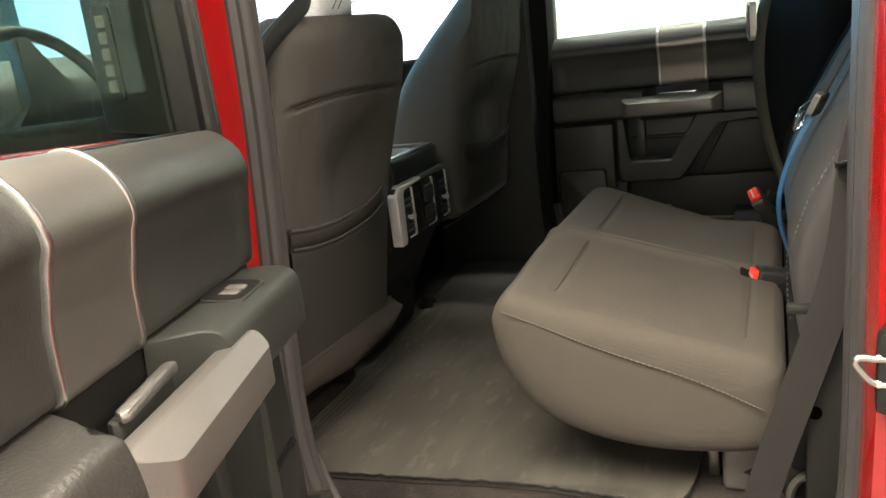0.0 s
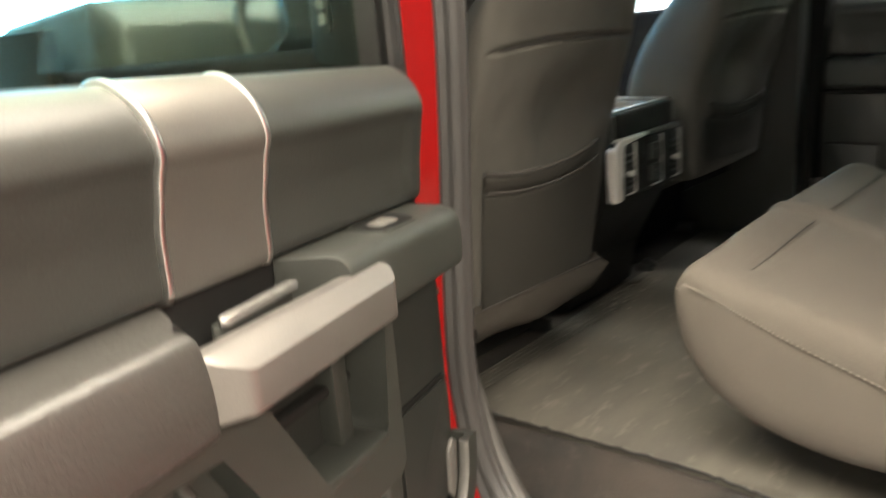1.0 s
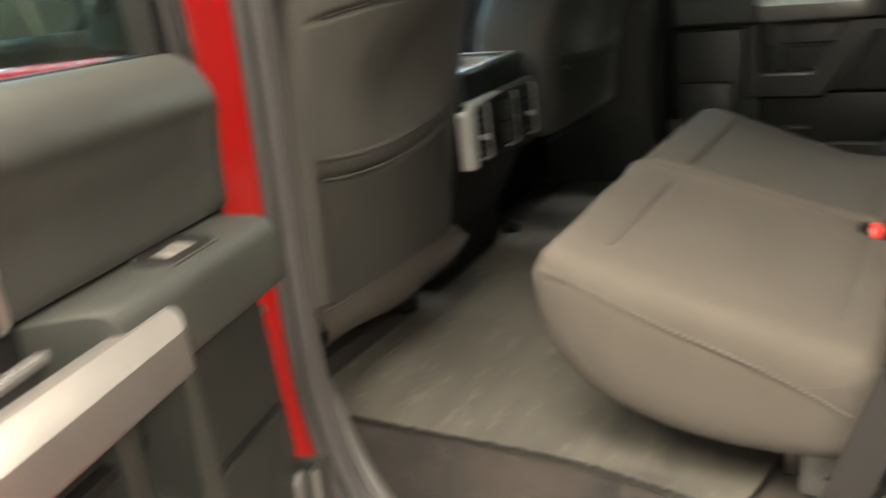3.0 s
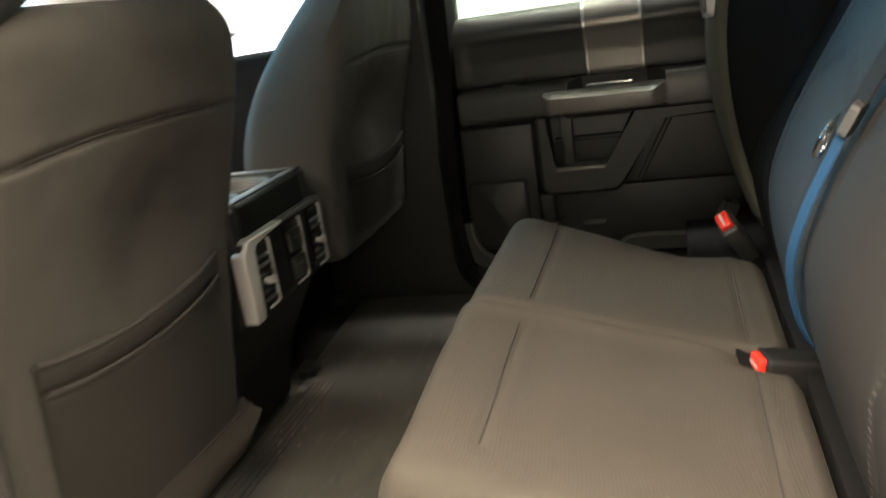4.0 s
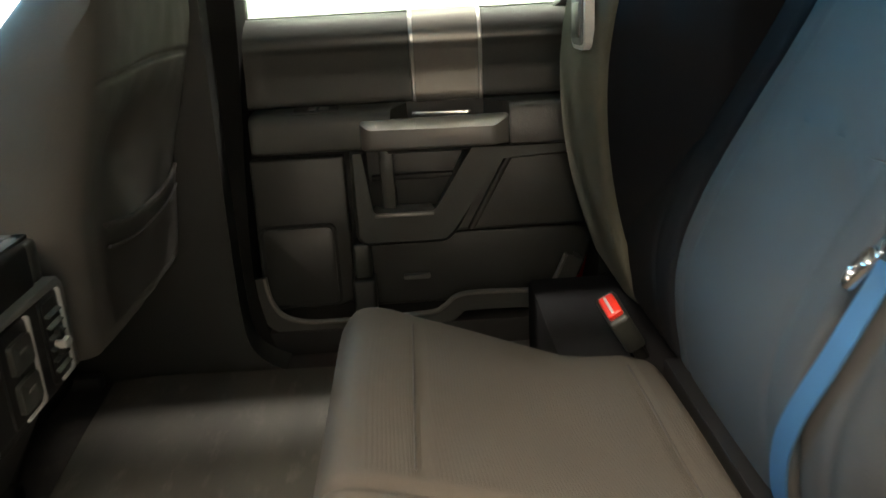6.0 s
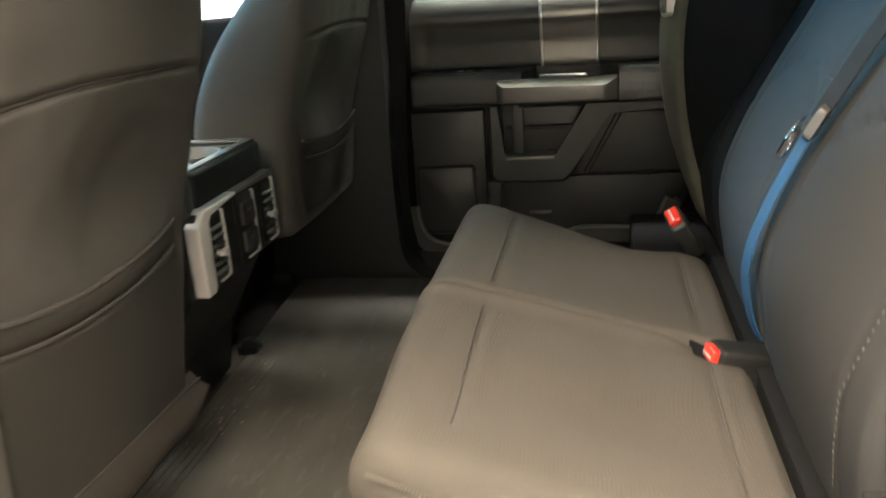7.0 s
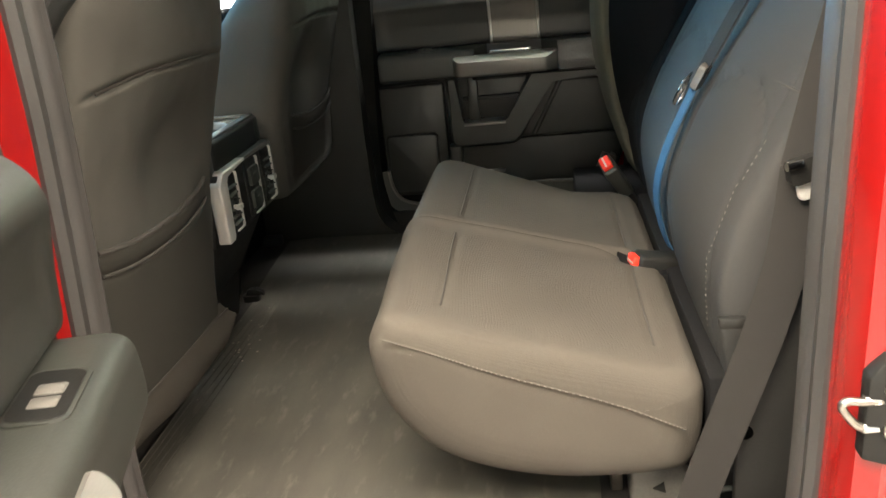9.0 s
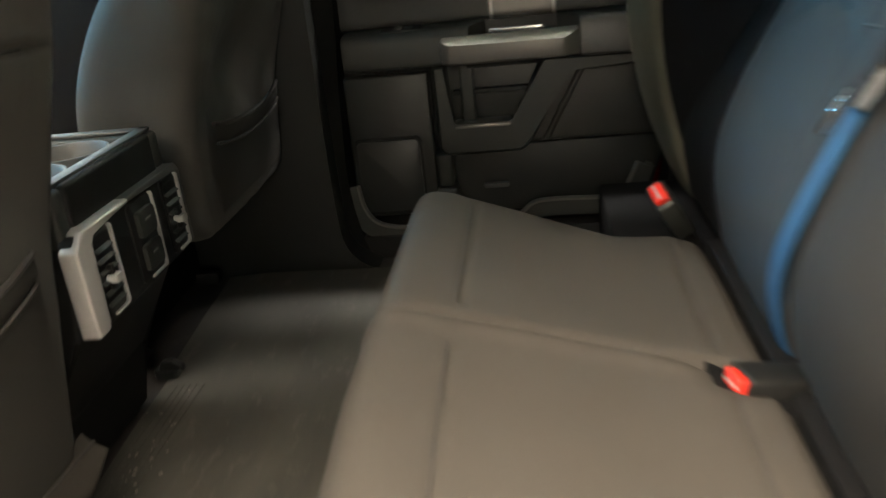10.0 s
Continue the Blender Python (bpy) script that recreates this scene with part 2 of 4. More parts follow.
def sweep(bm, path, prof, side=(0, 1, 0), caps=True, shift=None):
    """A closed profile of (out, side) offsets carried along a path."""
    P = [Vector(p) for p in path]
    S = Vector(side).normalized()
    rings = []
    for i, p in enumerate(P):
        t = (P[min(i + 1, len(P) - 1)] - P[max(i - 1, 0)]).normalized()
        o = t.cross(S).normalized()
        s = o.cross(t).normalized()
        rings.append([p + o * (a + (shift(i / (len(P) - 1)) if shift else 0)) + s * b for a, b in prof])
    return skin(bm, rings, caps)


def circle(r, n=8, sx=1.0, sy=1.0):
    return [(r * sx * math.cos(2 * math.pi * i / n), r * sy * math.sin(2 * math.pi * i / n)) for i in range(n)]


def tube(bm, path, r, n=8, side=(0.013, 1, 0.017)):
    return sweep(bm, path, circle(r, n), side)


def dashes(bm, path, r, gap=3):
    """A broken line of short stitches along a dense path."""
    for i in range(0, len(path) - gap, gap + 2):
        tube(bm, path[i:i + gap], r, 5)
    return bm


def strap(bm, path, width, thick, across):
    """A webbing strap: flat section carried along a path, its width along 'across'."""
    w, h = width / 2, thick / 2
    return sweep(bm, path, [(-h, -w), (h, -w), (h, w), (-h, w)], across)


def puff(bm, half, r, cuts=20, shape=None):
    """A rounded box with many faces, bent by shape(p)."""
    made = bmesh.ops.create_cube(bm, size=2.0)
    bmesh.ops.subdivide_edges(bm, edges=list({e for v in made["verts"] for e in v.link_edges}), cuts=cuts, use_grid_fill=True)
    h = Vector(half)
    for v in bm.verts:
        p = Vector([math.sin(v.co[i] * math.pi / 2) * 0.5 * h[i] + v.co[i] * 0.5 * h[i] for i in range(3)])
        inner = Vector([max(-(h[i] - r), min(h[i] - r, p[i])) for i in range(3)])
        d = p - inner
        q = inner + d.normalized() * r if d.length > 1e-9 else p
        v.co = shape(q) if shape else q
    return bm


def groove(d, width):
    return math.exp(-((d / width) ** 2))


def rounded(x0, z0, x1, z1, r, n=5):
    """Outline of a rectangle with round corners."""
    out = []
    for cx, cz, a in ((x1 - r, z1 - r, 0), (x0 + r, z1 - r, 90), (x0 + r, z0 + r, 180), (x1 - r, z0 + r, 270)):
        for k in range(n + 1):
            t = radians(a + 90 * k / n)
            out.append((cx + r * math.cos(t), cz + r * math.sin(t)))
    return out


def end_depth(k, p=4.0):
    """How deep, as a share of the rounding, an end face lies where the share k of the thickness is left."""
    return 1 - (1 - k**p) ** (1 / p)


def loft_y(prof, y0, y1, r, step=0.008, bend=None, thick=1):
    """A closed (x, z) outline carried along y, with round, slightly bulging ends.
    thick: the axis (0 x, 1 z) across which the outline is thin; bend(x, y, z, nx, nz) moves each point."""
    prof = [np.array(q, float) for q in prof]
    n, other = len(prof), 1 - thick
    area2 = sum(prof[i - 1][0] * prof[i][1] - prof[i][0] * prof[i - 1][1] for i in range(n))
    sgn = 1 if area2 < 0 else -1
    normals, mids, halves = [], [], []
    lo, hi = min(q[other] for q in prof), max(q[other] for q in prof)
    for i in range(n):
        t = prof[(i + 1) % n] - prof[i - 1]
        normals.append(sgn * np.array([-t[1], t[0]]) / (np.hypot(*t) + 1e-9))
        w = min(max(prof[i][other], lo + 1e-4), hi - 1e-4)
        cuts = []
        for j in range(n):
            p, q = prof[j - 1], prof[j]
            if (p[other] - w) * (q[other] - w) <= 0 and abs(p[other] - q[other]) > 1e-9:
                cuts.append(p[thick] + (q[thick] - p[thick]) * (w - p[other]) / (q[other] - p[other]))
        mids.append((min(cuts) + max(cuts)) / 2)
        halves.append((max(cuts) - min(cuts)) / 2)
    mo, ho = (lo + hi) / 2, (hi - lo) / 2
    # the ends close like a soft box: share k of the thickness is left at depth y
    hm = max(halves)
    ks = [0.04, 0.15, 0.3, 0.45, 0.6, 0.72, 0.82, 0.89, 0.94, 0.975, 0.993]
    into = [r * end_depth(k) for k in ks]
    ys = [(y0 + d, k) for k, d in zip(ks, into)]
    ys += [(y, 1.0) for y in np.arange(y0 + r, y1 - r + step * 0.5, step)]
    ys += [(y1 - d, k) for k, d in zip(ks[::-1], into[::-1])]
    rings = []
    for y, k in ys:
        ring = []
        for q, nm, m in zip(prof, normals, mids):
            w = np.array(q)
            w[thick] = m + (q[thick] - m) * k
            w[other] = mo + (q[other] - mo) * (1 - (1 - k) * hm / ho)
            p = (w[0], y, w[1])
            ring.append(bend(*p, *nm) if bend else p)
        rings.append(ring)
    return skin(B(), rings)


def at(z, table):
    """Linear reading of a table of (z, value)."""
    return float(np.interp(z, [r[0] for r in table], [r[1] for r in table]))


# ---- the garage round the truck ----
GROUND = -0.62


def garage():
    bm = B()
    box(bm, (-60, -60, GROUND - 0.2), (60, 60, GROUND), 0)
    solid("ground", bm, CONCRETE, "grey concrete garage floor under the truck", "floor", kind="structure")
    for name, lo, hi in (("wall_north", (-4.36, 2.9, GROUND), (6.2, 3.1, 2.9)), ("wall_south", (-5.8, -9.2, GROUND), (6.2, -9.0, 2.9)),
                         ("wall_east", (6.0, -9.0, GROUND), (6.2, 2.9, 2.9))):
        solid(name, box(B(), lo, hi, 0), WALL_GREY if name == "wall_east" else WALL_WHITE, "plain white painted garage wall" if name != "wall_east" else "plain grey garage wall", "wall", kind="structure")
    # continues the white north wall, darkened by colour to look dim
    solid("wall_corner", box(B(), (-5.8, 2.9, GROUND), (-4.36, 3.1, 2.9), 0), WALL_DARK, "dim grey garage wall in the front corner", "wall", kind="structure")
    # the front wall has a wide glazed opening
    wall = thing("wall_west", "dim grey garage wall with a wide glazed opening", "wall", kind="structure")
    for lo, hi in (((-5.8, -9.0, GROUND), (-5.6, -3.4, 2.9)), ((-5.8, 2.2, GROUND), (-5.6, 2.9, 2.9)), ((-5.8, -3.4, 2.5), (-5.6, 2.2, 2.9)), ((-5.8, -3.4, GROUND), (-5.6, 2.2, 0.1))):
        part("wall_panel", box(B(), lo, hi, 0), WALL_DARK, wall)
    solid("backdrop", box(B(), (-6.4, -4.2, GROUND), (-6.3, 2.8, 2.9), 0), SKYPANE, "bright bluish daylight outside the garage", "backdrop", kind="structure")
    solid("ceiling", box(B(), (-5.8, -9.2, 2.9), (6.2, 3.1, 3.1), 0), WALL_WHITE, "white garage ceiling", "ceiling", kind="structure")
    # unseen fixtures, one for each lamp, the added fills and washers too
    for x, y, half in ((-0.5, -1.95, 0.6), (3.1, -2.6, 0.6), (-1.6, 0.3, 0.7), (-1.5, -2.9, 0.5), (-0.6, -7.4, 0.3), (-0.8, 1.7, 0.25)):
        lamp = thing("ceiling_light", "long white fluorescent ceiling light", "ceiling light", group="garage ceiling lights")
        part("frame", box(B(), (x - 0.55, y - half - 0.04, 2.80), (x + 2.55, y + half + 0.04, 2.90), 0.01), WALL_WHITE, lamp)
        part("diffuser", box(B(), (x - 0.5, y - half, 2.775), (x + 2.5, y + half, 2.80), 0.004), TUBE, lamp)


garage()

# ---- cab shell ----
OPENING = smooth([(0.132, 1.22), (0.126, 0.78), (0.116, 0.59), (0.101, 0.40), (0.091, 0.20), (0.101, 0.085), (0.128, -0.015), (0.180, -0.095), (0.248, -0.124), (0.33, -0.130), (0.50, -0.130), (0.70, -0.128),
                  (0.80, -0.10), (0.875, -0.02), (0.918, 0.10), (0.929, 0.22), (0.934, 0.40), (0.938, 0.58), (0.944, 0.80), (0.95, 1.22)], 6)


def cab():
    # floor pan with the outer sills
    bm = B()
    prism(bm, [(-0.790, -0.30), (-0.790, -0.112), (-0.770, -0.098), (-0.715, -0.030), (-0.690, -0.012), (0.80, -0.012), (0.80, -0.30)], "yz", -1.5, 1.40, 0.004)
    solid("floor", bm, CARPET, "dark dirty carpeted cab floor pan", "floor", kind="structure")
    bm = B()
    edge = [(-0.085, -0.698), (0.03, -0.697), (0.20, -0.689), (0.417, -0.678), (0.56, -0.690), (0.640, -0.700), (0.690, -0.675), (0.705, -0.60)]
    prism(bm, [tuple(q) for q in smooth(edge, 4)] + [(0.72, 0.690), (0.12, 0.705), (-0.08, 0.712), (-0.176, 0.700), (-0.166, 0.50), (-0.152, 0.285), (-0.136, 0.255), (-0.134, 0.06), (-0.126, -0.07), (-0.112, -0.40), (-0.105, -0.690)], "xy", -0.010, 0.002, 0.002)
    anchor = thing("floor_anchor", "small dark steel seat anchor bolts on the cab floor", "bolt")
    for x, y in ((-0.312, 0.780), (-0.206, 0.780), (-0.118, 0.780)):
        part("bolt_head", tube(B(), [(x, y, -0.012), (x, y, 0.012), (x, y, 0.018)], 0.009, 10, (0, 1, 0)), STEEL, anchor)
    mat_ = thing("floor_mat", "worn grey rubber mat with a frayed edge in the rear footwell", "floor mat")
    part("mat_sheet", bm, FLOOR, mat_)
    for k in range(5):
        run = [(-0.112 + 0.014 * k + 0.002 * math.sin(9 * y + k), y, 0.0022) for y in np.linspace(-0.66, 0.20, 24)]
        part("mat_rib", tube(B(), run, 0.0016, 6), FLOOR, mat_)
    fray = [(x, y - 0.001 + 0.0022 * math.sin(2.7 * i) * math.sin(0.31 * i), 0.0005 + 0.0012 * math.sin(1.9 * i)) for i, (x, y) in enumerate(smooth(edge[:6], 14))]
    part("frayed_edge", tube(B(), fray, 0.0030, 6), PLASTIC_BLACK, mat_, "dark frayed cut edge")
    for side, word in ((-1, "near"), (1, "far")):
        ring = thing("door_frame", "painted body opening with rubber door seal and sill trim", "door frame", kind="structure")
        red = [(0.0, 0.880), (-0.001, 0.935), (-0.008, 0.952), (-0.030, 0.962), (-0.044, 0.955), (-0.058, 0.962), (-0.104, 0.960), (-0.110, 0.90), (-0.03, 0.880)]
        bm = B()
        sweep(bm, [(x, 0, z) for x, z in OPENING], [(a, b * side) for a, b in red], (0, 1, 0))
        part("body_flange", bm, RED, ring)
        bm = B()
        seal = [(-0.010, 0.888), (0.006, 0.889), (0.014, 0.882), (0.014, 0.872), (0.008, 0.866), (0.016, 0.860), (0.019, 0.850), (0.012, 0.842), (0.016, 0.834), (0.012, 0.826), (-0.010, 0.824)]
        # far seal is wider and near-black, standing for the dark recess there
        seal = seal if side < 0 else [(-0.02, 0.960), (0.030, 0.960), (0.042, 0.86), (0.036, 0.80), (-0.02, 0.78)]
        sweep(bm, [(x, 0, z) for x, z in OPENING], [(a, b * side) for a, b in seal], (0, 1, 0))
        part("rubber_seal", bm, SEAL_SHADED if side > 0 else SEAL, ring)
        bm = B()
        trim = [(-0.004, 0.823), (0.004, 0.815), (0.006, 0.800), (-0.004, 0.785), (-0.05, 0.775), (-0.06, 0.82)]
        sill = [(x, 0, z) for x, z in OPENING if z < 0.14]
        sweep(bm, sill, [(a, b * side) for a, b in trim], (0, 1, 0), True, lambda k: -0.022 * max(0.0, 1 - min(k, 1 - k) * 5) ** 2)
        # far sill trim is black: shade by colour, the near one is grey
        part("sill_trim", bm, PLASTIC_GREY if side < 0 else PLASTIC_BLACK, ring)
        bm = B()
        back = [(-0.012, 0.824), (-0.03, 0.79), (-0.07, 0.76), (-0.08, 0.82)]
        sweep(bm, [(x, 0, z) for x, z in OPENING], [(a, b * side) for a, b in back], (0, 1, 0))
        part("inner_trim", bm, PLASTIC_BLACK, ring)
        # ribbed scuff plate on the sill
        bm = B()
        box(bm, (0.16, min(side * 0.765, side * 0.826), -0.16), (0.90, max(side * 0.765, side * 0.826), -0.108), 0.006)
        plate = part("scuff_plate", bm, PLASTIC, ring)
        if side < 0:
            for k in range(9):
                x = 0.255 + 0.064 * k
                part("rib", box(B(), (x, -0.822, -0.112), (x + 0.036, -0.770, -0.102), 0.004, 2), PLASTIC, plate)
        if side > 0:
            part("sill_cover", box(B(), (0.07, 0.80, -0.14), (0.95, 0.915, 0.045), 0.006), PLASTIC_BLACK, ring)
        # inner pillar trims
        bm = B()
        if side < 0:
            prism(bm, [(-0.10, -0.01), (0.03, -0.01), (0.045, 0.05), (0.055, 0.25), (0.06, 1.22), (-0.02, 1.22), (-0.08, 0.5)], "xz", -0.86, -0.78, 0.012, 3)
            part("pillar_trim", bm, PLASTIC_GREY, ring)
        else:
            foot = smooth([(0.19, -0.01), (0.150, 0.012), (0.118, 0.055), (0.108, 0.13), (0.106, 0.30), (0.110, 0.70), (0.118, 1.22)], 5)
            prism(bm, [(-0.30, -0.01)] + [tuple(q) for q in foot] + [(-0.02, 1.22), (-0.06, 0.5), (-0.10, 0.20), (-0.30, 0.10)], "xz", 0.72, 0.86, 0.014, 3)
            # far pillar in darker plastic than the near one, for its shade
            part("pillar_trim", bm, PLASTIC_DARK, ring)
        bm = B()
        prism(bm, [(0.965, 0.0), (1.40, 0.0), (1.40, 1.22), (0.985, 1.22), (0.975, 0.5)], "xz", side * 0.79, side * 0.87, 0.012, 3)
        part("pillar_trim", bm, PLASTIC_BLACK, ring)
        # outer body skin round the opening
        body = thing("body_side", "glossy red painted truck body side panel", "truck body", kind="structure")
        bm = B()
        prism(bm, [(1.02, -0.12), (1.52, -0.12), (1.52, 1.22), (1.02, 1.22)], "xz", side * 0.875, side * 0.96, 0.02, 3)
        part("quarter_panel", bm, RED, body)
        bm = B()
        prism(bm, [(-1.3, -0.34), (1.42, -0.34), (1.42, -0.2), (0.9, -0.19), (-1.3, -0.19)], "xz", side * 0.84, side * 0.97, 0.05, 5)
        part("rocker_panel", bm, RED, body)
    side_trim = thing("side_trim", "dark grey lower side trim beside the bench with a round hole", "trim", kind="structure")
    bm = B()
    prism(bm, [(0.87, -0.02), (1.10, -0.02), (1.10, 0.40), (0.90, 0.385), (0.875, 0.30)], "xz", -0.744, -0.730, 0.005)
    part("panel", bm, PLASTIC_BLACK, side_trim)
    # raised black disc; the dark inside of the hole is only its colour
    bm = B()
    prism(bm, [(0.884 + 0.010 * math.cos(a), 0.197 + 0.010 * math.sin(a)) for a in np.linspace(0, 2 * math.pi, 17)[:-1]], "xz", -0.7465, -0.740, 0.0008, 1)
    part("bolt_hole", bm, HOLE, side_trim)
    under = thing("chassis", "dark underbody carrying the cab above the garage floor", "chassis", kind="structure")
    for y in (-0.45, 0.45):
        part("chassis_rail", box(B(), (-1.3, y - 0.06, -0.44), (1.38, y + 0.06, -0.30), 0.01), PLASTIC_BLACK, under)
    for x in (-1.05, 1.15):
        part("axle_stand", box(B(), (x - 0.10, -0.55, GROUND), (x + 0.10, 0.55, -0.44), 0.02), PLASTIC_BLACK, under)
    # roof, rear wall, windscreen and scuttle close the cab
    solid("roof", box(B(), (-0.75, -0.90, 1.24), (1.46, 0.90, 1.32), 0.02), HEADLINER, "grey cloth headliner under the cab roof", "ceiling", kind="structure")
    rear = thing("cab_rear_wall", "dark rear cab wall behind the bench", "wall", kind="structure")
    part("wall_panel", box(B(), (1.36, -0.90, -0.10), (1.44, 0.90, 0.80), 0.01), PLASTIC_BLACK, rear)
    part("window_frame", box(B(), (1.37, -0.90, 0.80), (1.42, 0.90, 1.24), 0.01), PLASTIC_BLACK, rear)
    wall = thing("firewall", "dark bulkhead and kick panels closing the cab front", "wall", kind="structure")
    part("wall_panel", box(B(), (-1.74, -0.90, -0.30), (-1.70, 0.90, 0.80), 0.004), PLASTIC_BLACK, wall)
    for y in (-0.90, 0.86):
        part("kick_panel", box(B(), (-1.69, y, -0.30), (-1.16, y + 0.04, 0.80), 0.004), PLASTIC_BLACK, wall)
    win = thing("window_1", "sloping clear windscreen", "windscreen", kind="structure")
    bm = B()
    prism(bm, [(-1.68, 0.82), (-0.78, 1.24), (-0.775, 1.235), (-1.675, 0.815)], "xz", -0.78, 0.78, 0)
    pane = part("pane", bm, GLASS_CLEAR, win)
    pane.visible_shadow = False


cab()


# ---- doors: u along the truck, v outward from the trim face, z up ----
def pad_profile(k):
    """Section of the soft upper door pad; k is how far its face is hollowed."""
    return [(0.046, 0.695), (0.042, 0.714), (0.028, 0.720), (0.012, 0.717), (-0.005, 0.705), (-0.0185, 0.687), (-0.0245, 0.665), (-0.0235 + 0.004 * k, 0.648),
            (-0.021 + 0.006 * k, 0.626), (-0.018 + 0.008 * k, 0.602), (-0.0145 + 0.006 * k, 0.574), (-0.011 + 0.003 * k, 0.553), (-0.006, 0.543), (0.01, 0.535), (0.046, 0.535)]


def pad(bm, us, off=0.0, hollow=None):
    rings = []
    for u in us:
        k = 1.0 if hollow is None else hollow(u)
        lift = off[us.index(u)] if isinstance(off, list) else off
        line = smooth(pad_profile(k)[1:-2], 4)
        line = [np.array(pad_profile(k)[0])] + line + [np.array(p) for p in pad_profile(k)[-2:]]
        ring = []
        for i, p in enumerate(line):
            t = line[min(i + 1, len(line) - 1)] - line[max(i - 1, 0)]
            n = np.array([-t[1], t[0]]) / (np.hypot(*t) + 1e-9)
            q = p - n * lift if 0 < i < len(line) - 2 else p
            ring.append((u, q[0], q[1]))
        rings.append(ring)
    return skin(bm, rings)


def rear_door(name, label, side, place, sag=0.0):
    """A rear cab door with its trim. side: +1 opens to +y, -1 to -y; sag: how much its hinge end hangs low."""
    d = thing(name, label, "door", kind="structure", place=place)

    def p(n, bm, m, lab="", to=None):
        for q in bm.verts:
            q.co.z += sag * (q.co.x - 0.62)
        return part(n, bm, m, to or d, lab, side)

    # painted shell and window frame
    bm = B()
    prism(bm, [(0.100, 0.70), (0.100, 0.15), (0.145, 0.0), (0.23, -0.075), (0.32, -0.10), (0.70, -0.10), (0.81, -0.07), (0.885, 0.01), (0.925, 0.14), (0.935, 0.36), (0.935, 0.70)], "xz", 0.075, 0.13, 0.012, 3)
    p("outer_panel", bm, RED, "glossy red painted outer door skin")
    bm = B()
    for q in ([(0.100, 0.69), (0.142, 0.69), (0.148, 1.10), (0.112, 1.10)], [(0.112, 1.10), (0.93, 1.10), (0.93, 1.16), (0.112, 1.16)], [(0.885, 0.69), (0.935, 0.69), (0.935, 1.10), (0.885, 1.10)]):
        prism(bm, q, "xz", 0.015, 0.075, 0.006)
    p("window_frame", bm, SEAL)
    bm = B()
    prism(bm, [(0.125, 0.66), (0.888, 0.66), (0.888, 1.105), (0.132, 1.105)], "xz", 0.052, 0.056, 0)
    g = p("window_pane", bm, GLASS, "greenish tinted window glass")
    g.visible_shadow = False
    bm = B()
    prism(bm, [(0.140, 0.715), (0.166, 0.715), (0.170, 1.10), (0.146, 1.10)], "xz", 0.022, 0.060, 0.004)
    p("frame_seal", bm, PLASTIC_BLACK, "black glass run channel")
    bm = B()
    prism(bm, [(0.116, 0.722), (0.121, 0.722), (0.128, 1.10), (0.123, 1.10)], "xz", 0.0125, 0.020, 0.002)
    p("frame_bead", bm, SEAL)
    bm = B()
    prism(bm, [(0.125, 0.70), (0.89, 0.70), (0.89, 0.722), (0.125, 0.722)], "xz", 0.040, 0.050, 0.003)
    p("window_seal", bm, PLASTIC_BLACK)
    bm = B()
    prism(bm, [(0.885, 0.715), (0.885, 0.83), (0.872, 0.775), (0.845, 0.738), (0.80, 0.718), (0.80, 0.70), (0.885, 0.70)], "xz", 0.01, 0.048, 0.004)
    p("frame_corner", bm, PLASTIC_SOFT)
    # main trim backing, black to paint shade into the gaps between panels
    bm = B()
    prism(bm, [(0.135, 0.555), (0.135, 0.12), (0.165, 0.045), (0.22, 0.020), (0.72, 0.020), (0.80, 0.045), (0.86, 0.12), (0.925, 0.30), (0.93, 0.555)], "xz", 0.004, 0.075, 0.006)
    p("trim_panel", bm, PLASTIC_BLACK)
    # upper pad, hollowed between its ends
    us = [0.150, 0.152, 0.157, 0.163, 0.17, 0.18, 0.19, 0.20, 0.21, 0.22, 0.25] + [0.3, 0.4, 0.5, 0.6, 0.7, 0.8, 0.9, 0.928, 0.932]
    bm = pad(B(), us, 0.0, lambda u: 0.40 if u < 0.178 else min(1.0, 0.40 + (u - 0.178) / 0.03))
    p("upper_pad", bm, PLASTIC_SOFT)
    p("applique", pad(B(), [0.505, 0.53, 0.56, 0.6, 0.642], 0.004), APPLIQUE, "brushed warm grey applique panel")
    for a in (0.499, 0.640):
        p("chrome_strip", pad(B(), [a, a + 0.001, a + 0.0024, a + 0.0045, a + 0.0066, a + 0.008, a + 0.009], [0.002, 0.0050, 0.0058, 0.0059, 0.0058, 0.0050, 0.002]), ACCENT, "bright silver accent strip")
    # armrest in two lengths, with the pull pocket between
    front = [(0.002, 0.538), (-0.046, 0.536), (-0.060, 0.531), (-0.068, 0.521), (-0.071, 0.505), (-0.071, 0.466), (-0.063, 0.453), (-0.02, 0.448), (0.01, 0.448)]
    rear = [(0.002, 0.538), (-0.030, 0.5375), (-0.062, 0.5365), (-0.0725, 0.534), (-0.079, 0.526), (-0.085, 0.496), (-0.086, 0.462), (-0.078, 0.449), (-0.02, 0.445), (0.01, 0.445)]

    line = [np.array(front[0])] + smooth(front[1:-1], 4) + [np.array(front[-1])]
    mid = np.mean(line, 0)
    rings = [[(u, *(mid + (q - mid) * k)) for q in line] for u, k in ((0.161, 0.90), (0.163, 0.95), (0.169, 0.99), (0.177, 1), (0.30, 1), (0.40, 1))]
    rings += [[(0.486 - 0.034 * min(1.0, max(0.0, -q[0]) / 0.058) - d, *(mid + (q - mid) * k)) for q in line] for d, k in ((0.006, 1.0), (0.002, 0.985), (0.0, 0.955))]
    p("armrest", skin(B(), rings), PLASTIC)
